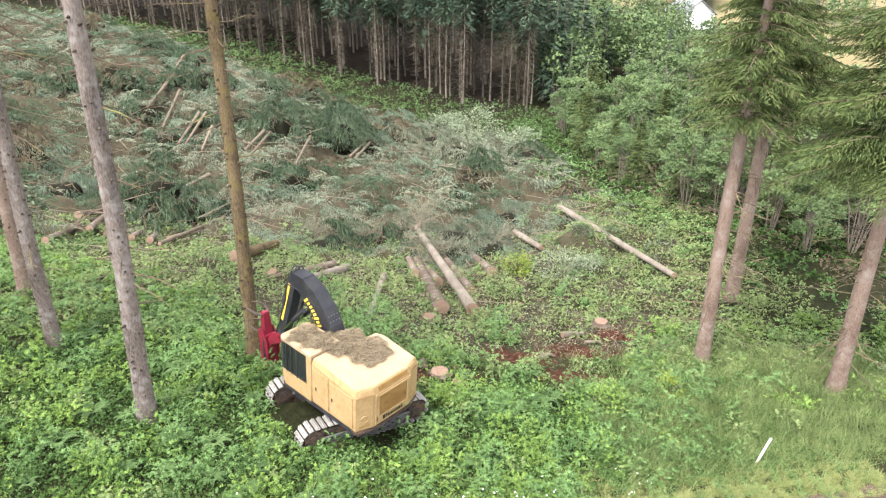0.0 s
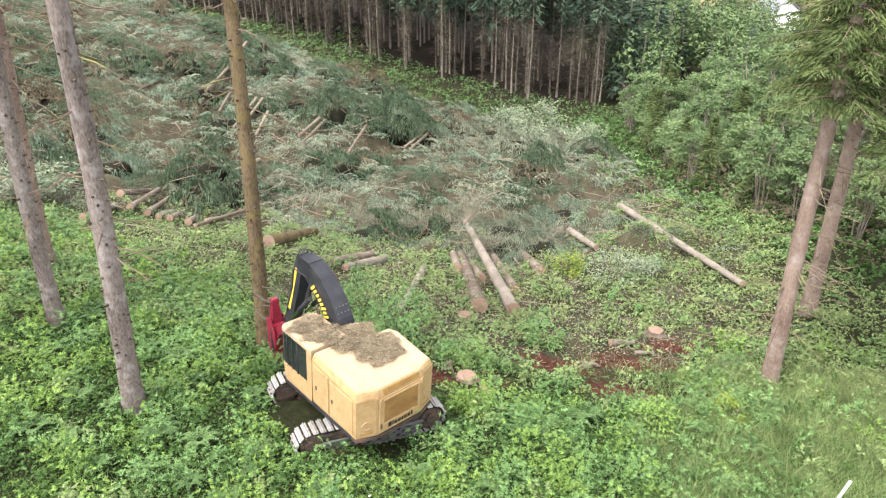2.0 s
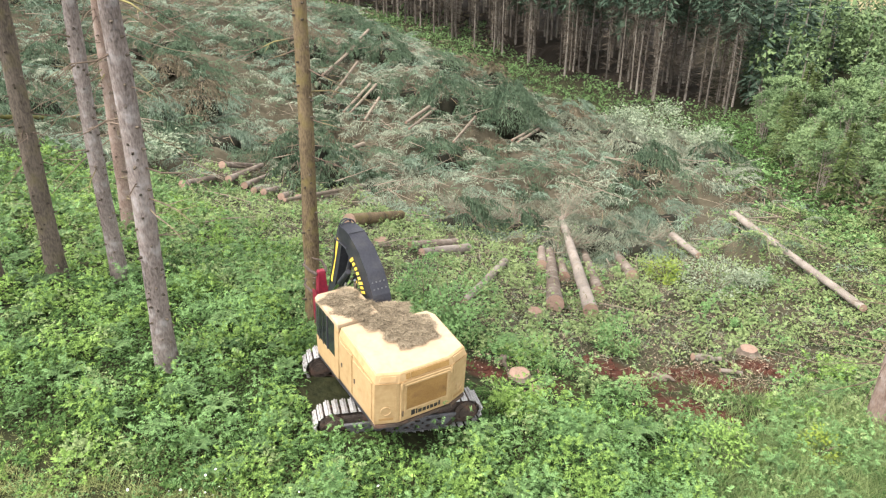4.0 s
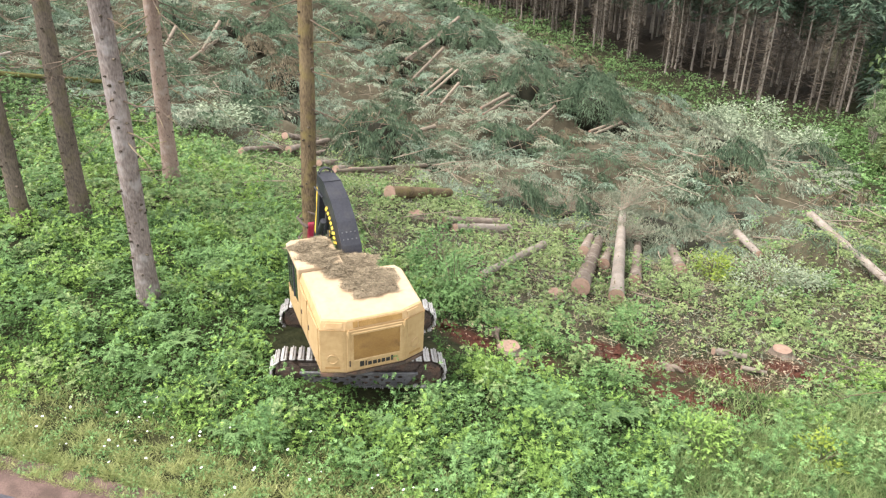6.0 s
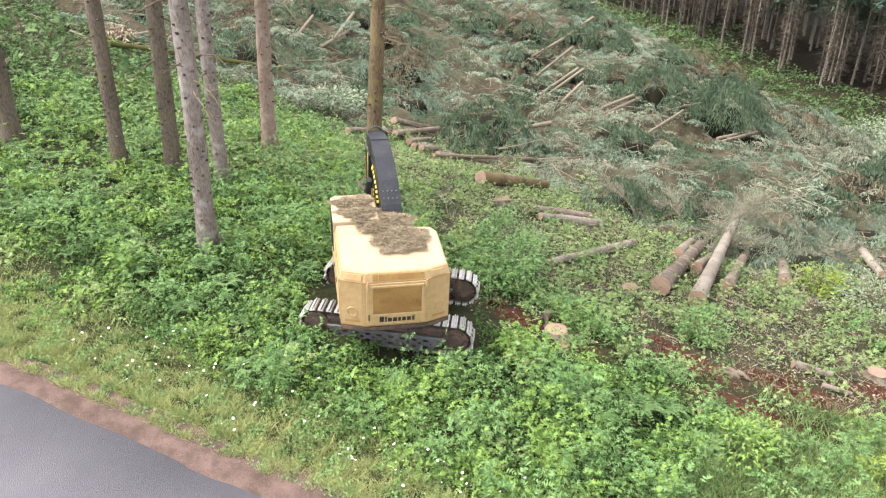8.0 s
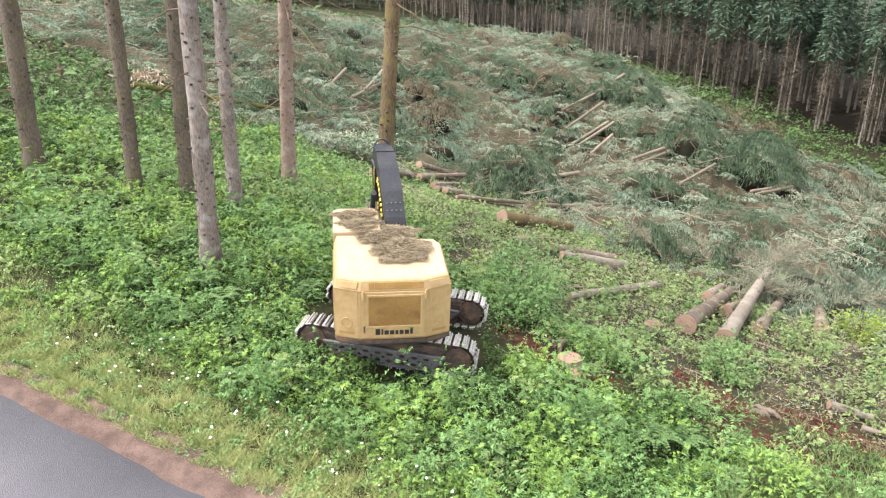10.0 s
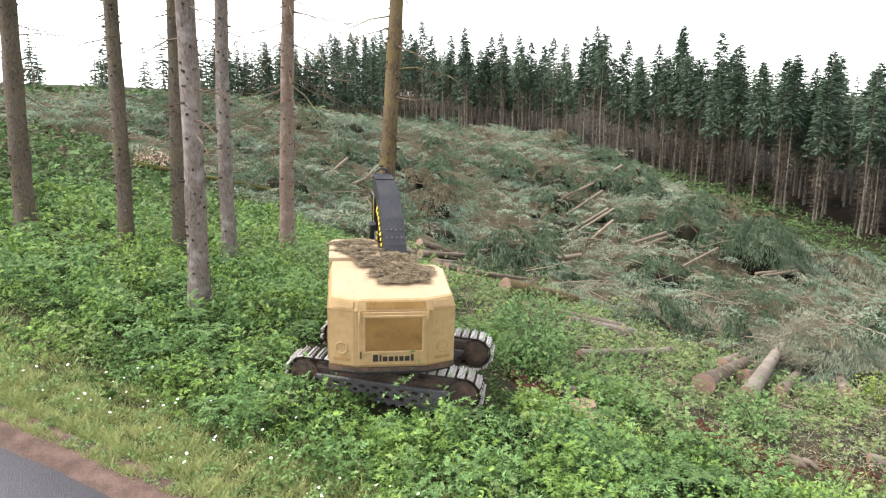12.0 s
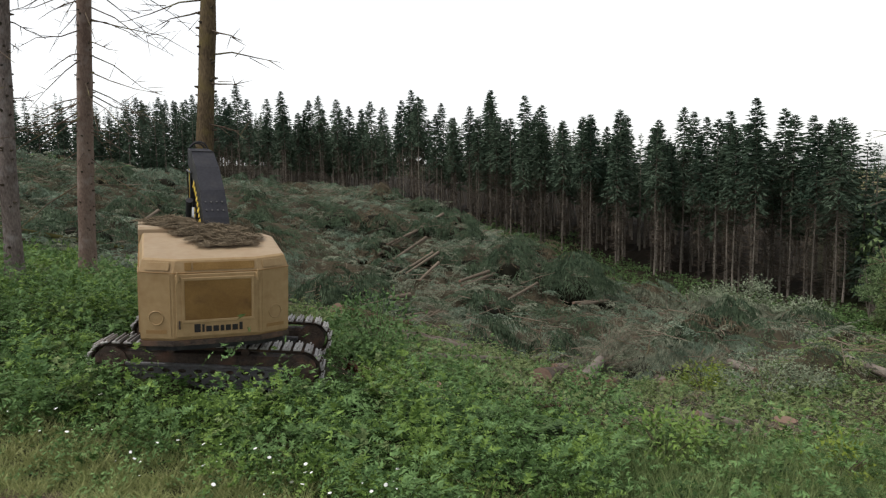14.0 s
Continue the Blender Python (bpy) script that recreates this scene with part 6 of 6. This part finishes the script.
def brush_pile(x, y, r, h, n, label, material=None, turn=-1.2, fine=False):
    """A felled crown: boughs hanging from a mound down to the ground."""
    ob = empty("brush_pile", pose(x, y, float(ground_z(x, y))), label, "brush pile", "felled crowns on the slope")
    g, st = Geo(), Geo()
    for _ in range(n):
        az = rng.uniform(0, 6.283)
        s = math.sqrt(rng.uniform(0.0, 1))
        px, py = r * 0.75 * s * math.cos(az), r * 0.75 * s * math.sin(az)
        pz = h * (1 - 0.75 * s * s) + rng.normal(0, 0.1)
        P, A, N, L = bough(r * rng.uniform(0.5, 0.85), 22 if fine else 17, 0.20 if fine else 0.29, 0.5)
        face = math.atan2(py, px) * 0.7 + turn * 0.3 + rng.normal(0, 0.5)
        rot = np.array(Euler((rng.normal(0, 0.2), rng.normal(0.25, 0.2), face)).to_matrix())
        q = P @ rot.T + [px, py, pz]
        q[:, 2] = np.maximum(q[:, 2], 0.1)
        few = rng.random(len(q)) < (0.8 if fine else 0.64)
        g.add(*blades(q[few], (A @ rot.T)[few] - [0, 0, 0.8], rng.normal(0, 1, (int(few.sum()), 3)), L[few] * 1.4, L[few] * (0.13 if fine else 0.29)))
    tagged(part("needle_mass", g, material or (PILE if h > 1.9 else PILE_PALE), ob), kind="stuff")
    # dark mound added inside the pile to paint the shade between its boughs
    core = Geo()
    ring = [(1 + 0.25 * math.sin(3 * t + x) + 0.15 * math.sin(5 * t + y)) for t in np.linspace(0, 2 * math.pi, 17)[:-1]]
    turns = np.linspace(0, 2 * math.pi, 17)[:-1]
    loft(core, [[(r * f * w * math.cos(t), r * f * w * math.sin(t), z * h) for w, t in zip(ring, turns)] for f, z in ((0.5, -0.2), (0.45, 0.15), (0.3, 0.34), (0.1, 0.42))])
    part("shade_core", core, BRUSH_SHADE, ob, smooth=True)
    for _ in range(12):
        q = np.array([*rng.normal(0, r * 0.32, 2), h * rng.uniform(0.3, 0.75)])
        az = turn + rng.normal(0, 0.7)
        e = np.array([math.cos(az), math.sin(az), rng.normal(-0.15, 0.2)]) * r * rng.uniform(0.3, 0.7)
        st.add(*tube([q, q + e * 0.5 + rng.normal(0, 0.05, 3), q + e], [0.035, 0.025, 0.008], 4))
    tagged(part("limbwork", st, TWIG, ob), kind="stuff")


def felled_top(x, y, turn, reach, n, label):
    """The top of a felled tree: a thin stem with bare limbs that fan out and up along it."""
    ob = empty("felled_tree", pose(x, y, float(ground_z(x, y)) + 0.2, 0, 0, turn), label, "felled tree", "felled tops over the logs")
    stem, limbs, sprays = Geo(), Geo(), Geo()
    stem.add(*tube([[0, 0, 0], [reach * 0.5, 0, 0.1], [reach, 0.1, 0.15]], [0.16, 0.10, 0.03], 8))
    part("stem", stem, LOG_BARK, ob, smooth=True)
    P, A = [], []
    for _ in range(n):
        s = rng.uniform(0.0, 0.85) * reach
        ln = rng.uniform(1.2, 3.2) * (1.1 - 0.5 * s / reach)
        d = unit(np.array([rng.uniform(0.35, 1.0), rng.normal(0, 0.55), rng.uniform(0.0, 0.75)]))
        bend = np.array([0, 0, -0.18 * ln])
        line = [np.array([s, 0, 0.1]) + d * ln * f + bend * f * f for f in (0, 0.35, 0.7, 1.0)]
        limbs.add(*tube(line, [0.024, 0.017, 0.011, 0.004], 4))
        for _ in range(7):
            f = rng.uniform(0.25, 0.95)
            q = np.array([s, 0, 0.1]) + d * ln * f + bend * f * f
            e = unit(d + rng.normal(0, 0.45, 3)) * rng.uniform(0.25, 0.7)
            limbs.add(*tube([q, q + e], [0.008, 0.003], 3))
            for _ in range(5):
                P.append(q + e * rng.uniform(0.2, 1.0))
                A.append(e + rng.normal(0, 0.25, 3))
    P = np.array(P)
    sprays.add(*blades(P, np.array(A), rng.normal(0, 1, P.shape), rng.uniform(0.12, 0.3, len(P)), rng.uniform(0.02, 0.05, len(P))))
    tagged(part("limbwork", limbs, LOG_HILL, ob, "bare fanned twigs"), kind="stuff")
    tagged(part("needle_mass", sprays, SLASH, ob), kind="stuff")


felled_top(-2.2, 54.5, 80, 4.2, 60, "grey-brown felled top with fanned bare twigs")
felled_top(-1.6, 47.5, 60, 3.4, 40, "grey-brown felled top with fanned bare twigs")
felled_top(0.0, 50.5, 55, 4.0, 50, "grey-brown felled top with fanned bare twigs")
felled_top(2.6, 50.0, 40, 4.0, 50, "grey-brown felled top with fanned bare twigs")
felled_top(4.6, 53.0, 20, 4.0, 50, "grey-brown felled top with fanned bare twigs")
felled_top(-5.0, 52.0, 120, 4.0, 50, "grey-brown felled top with fanned bare twigs")
felled_top(-9.0, 53.5, 140, 4.0, 45, "grey-brown felled top with fanned bare twigs")
brush_pile(-19.8, 83.8, 3.6, 5.2, 60, "hanging heap of felled fir crowns")
brush_pile(-13.2, 86.5, 4.4, 5.4, 80, "hanging heap of felled fir crowns")
brush_pile(-31.5, 95.0, 3.2, 3.0, 28, "heap of felled fir boughs on the ridge")
brush_pile(-36.0, 103.0, 3.4, 2.6, 28, "heap of felled fir boughs on the ridge")
brush_pile(-45.0, 86.0, 3.2, 2.4, 26, "heap of felled fir boughs on the slope")
brush_pile(-52.0, 78.0, 3.2, 2.2, 26, "heap of felled fir boughs on the slope")
brush_pile(-57.0, 70.0, 3.2, 2.2, 26, "heap of felled fir boughs on the slope")
brush_pile(-40.0, 66.0, 3.0, 1.8, 22, "heap of felled fir boughs on the slope")
brush_pile(1.2, 52.5, 4.8, 2.6, 60, "grey-green heap of felled crowns over the logs", SLASH, fine=True)
brush_pile(0.2, 50.5, 3.0, 1.8, 30, "grey-green heap of felled tops over the logs", SLASH, fine=True)
brush_pile(-2.2, 48.6, 2.6, 1.5, 24, "grey-green heap of tops over log ends", SLASH, fine=True)
brush_pile(3.8, 49.4, 2.8, 1.6, 26, "grey-green heap of felled crowns over log ends", fine=True)
brush_pile(-4.5, 56.5, 4.2, 2.2, 34, "grey-green heap of felled crowns", SLASH, fine=True)
brush_pile(5.5, 57.0, 3.6, 1.9, 28, "grey-green heap of felled crowns beside the hollow", PILE_PALE, fine=True)
brush_pile(-24.0, 60.0, 3.4, 1.7, 24, "heap of felled boughs above bunched logs")
brush_pile(-33.0, 57.0, 3.4, 1.8, 24, "heap of felled boughs above bunched logs")


for x, y, r, h in ((-6.5, 93.0, 4.2, 3.6), (-1.5, 95.0, 4.0, 3.6), (5.0, 91.5, 3.8, 3.2), (9.5, 86.0, 3.4, 2.8), (1.0, 86.0, 3.8, 2.8)):
    brush_pile(x, y, r, h, 36, "grey-green heap of felled tops below the forest edge", SLASH)
for k in range(13):
    x = -14.0 - k * 5.2 + rng.normal(0, 0.8)
    brush_pile(x, 82 - 0.62 * x + rng.normal(0, 2.0), rng.uniform(2.8, 3.8), rng.uniform(1.6, 2.5), 26, "hanging felled fir boughs along the ridge")
for x, y in sprinkle(260, -88, 14, 46, 118, lambda x, y: slash_zone(x, y) * ((x < 5) | (y > 64)))[:100]:
    brush_pile(x, y, rng.uniform(2.0, 4.2), rng.uniform(1.4, 3.2), 26, "heap of felled fir boughs on the slope", (PILE, PILE, PILE_PALE, SLASH_DRY)[int(rng.integers(0, 4))])


def broad_brush(x, y, r, h, n):
    shrub("felled_broadleaf", x, y, r, h, n, 0.30, WHITISH, "heap of felled pale-leaved broadleaf tops", "felled broadleaf tops")


for q in ((4.0, 98.0, 3.6, 3.6, 900), (0.0, 102.0, 3.4, 3.6, 900), (7.5, 95.0, 3.2, 3.2, 800), (10.5, 90.0, 3.0, 2.6, 700), (-36.0, 50.3, 3.0, 1.6, 600), (-33.0, 47.5, 2.6, 1.4, 500), (3.5, 92.0, 3.0, 1.8, 600)):
    broad_brush(*q[:4], q[4] * 2)


# ---- stumps and torn wood ----
def stump(x, y, r, h, label):
    ob = empty("stump", pose(x, y, float(ground_z(x, y)) - 0.05), label, "stump", "stumps of felled trees")
    g, c = Geo(), Geo()
    n = 18
    a = np.linspace(0, 2 * math.pi, n + 1)[:-1]
    rings = []
    for z, f in ((0, 1.55), (h * 0.4, 1.15), (h, 1.0)):
        w = r * f * (1 + 0.08 * np.sin(a * 5 + 1) * (1.6 - z / h))
        rings.append([(w[i] * math.cos(a[i]), w[i] * math.sin(a[i]), z) for i in range(n)])
    loft(g, rings, close=False)
    part("bark", g, LOG_BARK, ob, smooth=True)
    top = rings[-1]
    c.poly([*top, (0, 0, h + 0.02)], [[i, (i + 1) % n, n] for i in range(n)])
    part("cut_face", c, CUT, ob, "pale cut face")


stump(-0.15, 25.7, 0.38, 0.28, "fresh stump with a pinkish cut face beside red soil")
stump(0.63, 24.74, 0.22, 0.22, "small pale stump in the undergrowth")
stump(-10.6, 38.5, 0.40, 0.35, "old stump in patchy regrowth")
stump(8.8, 33.6, 0.36, 0.35, "grey stump in patchy regrowth")
stump(-0.8, 33.6, 0.36, 0.30, "stump with a pale cut face near the logs")


def root_lump(x, y, size, label):
    ob = empty("torn_root", pose(x, y, float(ground_z(x, y)), 0, 0, rng.uniform(0, 360)), label, "root", "torn roots and wood")
    g = Geo()
    for k in range(5):
        az = (0.0, 0.5, -0.4, 2.9, 3.6)[k] + rng.normal(0, 0.2)
        d = np.array([math.cos(az), math.sin(az), rng.uniform(0.0, 0.35)]) * size * rng.uniform(0.35, 0.9)
        q = rng.normal(0, 0.06, 3) * size
        g.add(*tube([q + [0, 0, 0.06], q + d * 0.3 + [0, 0, 0.12], q + d * 0.7 + [0, 0, 0.08], q + d + [0, 0, -0.06]], [size * 0.2, size * 0.17, size * 0.11, size * 0.06], 8))
    tagged(part("root_wood", g, LOG_BARK, ob, smooth=True), kind="stuff")


log(6.3, 31.5, 7.5, 32.1, 0.15, LOG_PALE, "short pale log piece lying by red soil", "torn roots and wood", 0.12)
log(7.4, 31.0, 8.3, 31.2, 0.09, LOG_PALE, "short broken pole lying by red soil", "torn roots and wood", 0.05)
root_lump(5.0, 28.9, 0.6, "torn brown root in red soil")
root_lump(-0.9, 26.3, 0.6, "splintered wood beside a stump")


# ---- marker stake, houses and far woods ----
def stake(x, y):
    ob = empty("marker_stake", pose(x, y, float(ground_z(x, y)) - 0.1, 6, 10, 0), "slim white marker stake in roadside grass", "stake")
    g = Geo()
    box(g, (-0.045, -0.02, 0), (0.045, 0.02, 1.45), 0.008)
    part("post", g, WHITE, ob)


stake(11.5, 19.9)


def splinter_heap(x, y, r, h):
    """A heap of broken pale wood and roots on the open slope."""
    ob = empty("wood_heap", pose(x, y, float(ground_z(x, y))), "heap of pale splintered wood on the open slope", "wood heap")
    g, k = Geo(), Geo()
    n = 420
    p = rng.normal(0, 1, (n, 3)) * [r * 0.45, r * 0.35, 0]
    p[:, 2] = h * np.exp(-(p[:, 0] ** 2 + p[:, 1] ** 2) / (r * r * 0.4)) * rng.uniform(0.3, 1.1, n) + 0.2
    ln = rng.uniform(0.25, 0.9, n)
    g.add(*kites(p, scatter_dirs(n, 0.2), near_up(n, 0.8), ln, rng.uniform(0.04, 0.16, n)))
    tagged(part("splinters", g, CHIP, ob), kind="stuff")
    for _ in range(9):
        q = np.array([*rng.normal(0, r * 0.4, 2), h * rng.uniform(0.2, 0.7)])
        e = unit(rng.normal(0, 1, 3) * [1, 1, 0.3]) * rng.uniform(0.6, 1.3)
        rod(k, q - e, q + e, rng.uniform(0.06, 0.14), 8)
    tagged(part("pieces", k, LOG_PALE, ob, "pale broken poles"), kind="stuff")


splinter_heap(-47.3, 37.4, 2.6, 1.3)


def house(x, y, w, d, h, rise, turn, wall, label, chimney=False):
    ob = empty("house", pose(x, y, float(ground_z(x, y)) - 0.3, 0, 0, turn), label, "house")
    g, r = Geo(), Geo()
    slab(g, [(-w / 2, 0), (w / 2, 0), (w / 2, h), (0, h + rise), (-w / 2, h)], (-d / 2, d / 2), lambda u, v, t: (u, t, v))
    part("wall", g, wall, ob)
    e, th = 0.6, 0.25
    k = rise / (w / 2)
    for sx in (-1, 1):
        slab(r, [(0, h + rise + 0.03), (sx * (w / 2 + e), h - k * e + 0.03), (sx * (w / 2 + e), h - k * e + th), (0, h + rise + th)], (-d / 2 - e, d / 2 + e), lambda u, v, t: (u, t, v))
    roof = part("roof", r, ROOFING, ob, "grey shingle roof")
    if chimney:
        c = Geo()
        box(c, (-1.4, 0, h + rise * 0.4), (-0.4, 1, h + rise + 1.6), 0.05)
        part("chimney", c, WHITE, roof)
    for sx in (-0.25, 0.25):
        wn_ = Geo()
        box(wn_, (w * sx - 0.6, -d / 2 - 0.04, 1.1), (w * sx + 0.6, -d / 2 + 0.02, 2.4), 0.02)
        part("window", wn_, GLASS, ob)


house(76, 228, 11, 10, 4.5, 4.0, 15, WHITE, "white house with a grey gabled roof beyond fields", True)
house(35, 255, 26, 12, 4.0, 4.0, 75, WHITE, "long low house with a blue-grey roof beyond the woods")


def build_far_woods():
    """Tree belts far off, past the thicket and over the hill's crest."""
    g = Geo()

    def tree(x, y, h, broad):
        z = float(ground_z(x, y))
        one = Geo()
        if broad:
            n = 400
            p = unit(rng.normal(0, 1, (n, 3))) * [h * 0.36, h * 0.36, h * 0.42] * rng.uniform(0.6, 1, (n, 1)) + [0, 0, h * 0.58]
            ln = rng.uniform(0.5, 0.9, n) * h / 12
            g.add(blades(p, rng.normal(0, 1, (n, 3)), near_up(n), ln, ln * 0.7)[0] + [x, y, z], np.arange(n * 3).reshape(-1, 3), 2)
        else:
            crown_sprays(one, h, h * 0.12, h * 0.16, 1.0, 7, 4, 1.5, width=0.4)
            g.add(one.v[0] + [x, y, z], one.loops[0].reshape(-1, 3), 1)
        v, f = tube([[x, y, z - 0.2], [x, y, z + h * 0.9]], [0.3, 0.05], 5)
        g.add(v, f, 0)

    for x, y, h, broad in ((20, 129, 24, False), (19, 134, 26, False), (22, 132, 25, False), (23, 136, 21, False), (27, 142, 23, False), (21, 146, 25, False), (31, 150, 20, True), (26, 154, 26, False), (35, 158, 22, False), (39, 149, 16, True), (30, 164, 25, False)):
        tree(x, y, h, broad)
    for _ in range(80):
        tree(rng.uniform(19, 62), rng.uniform(118, 185), rng.uniform(9, 14), rng.random() < 0.75)
    for _ in range(70):
        tree(rng.uniform(22, 70), rng.uniform(180, 215), rng.uniform(9, 13), rng.random() < 0.6)
    for _ in range(50):
        tree(rng.uniform(85, 170), rng.uniform(195, 330), rng.uniform(9, 15), rng.random() < 0.6)
    for _ in range(60):
        tree(rng.uniform(-20, 260), rng.uniform(320, 460), rng.uniform(12, 20), rng.random() < 0.6)
    for _ in range(16):
        a, d = radians(rng.uniform(57, 71)), rng.uniform(190, 235)
        tree(9 - d * math.sin(a), 9 + d * math.cos(a), rng.uniform(13, 22), False)
    for _ in range(90):
        a, d = radians(rng.uniform(44, 58)), rng.uniform(250, 300)
        tree(9 - d * math.sin(a), 9 + d * math.cos(a), rng.uniform(18, 26), False)
    tagged(new("far_woods", g.mesh("far_woods", [BARK_FAR, NEEDLES, BELT])), "distant mixed tree belts", "woods", kind="stuff")


build_far_woods()
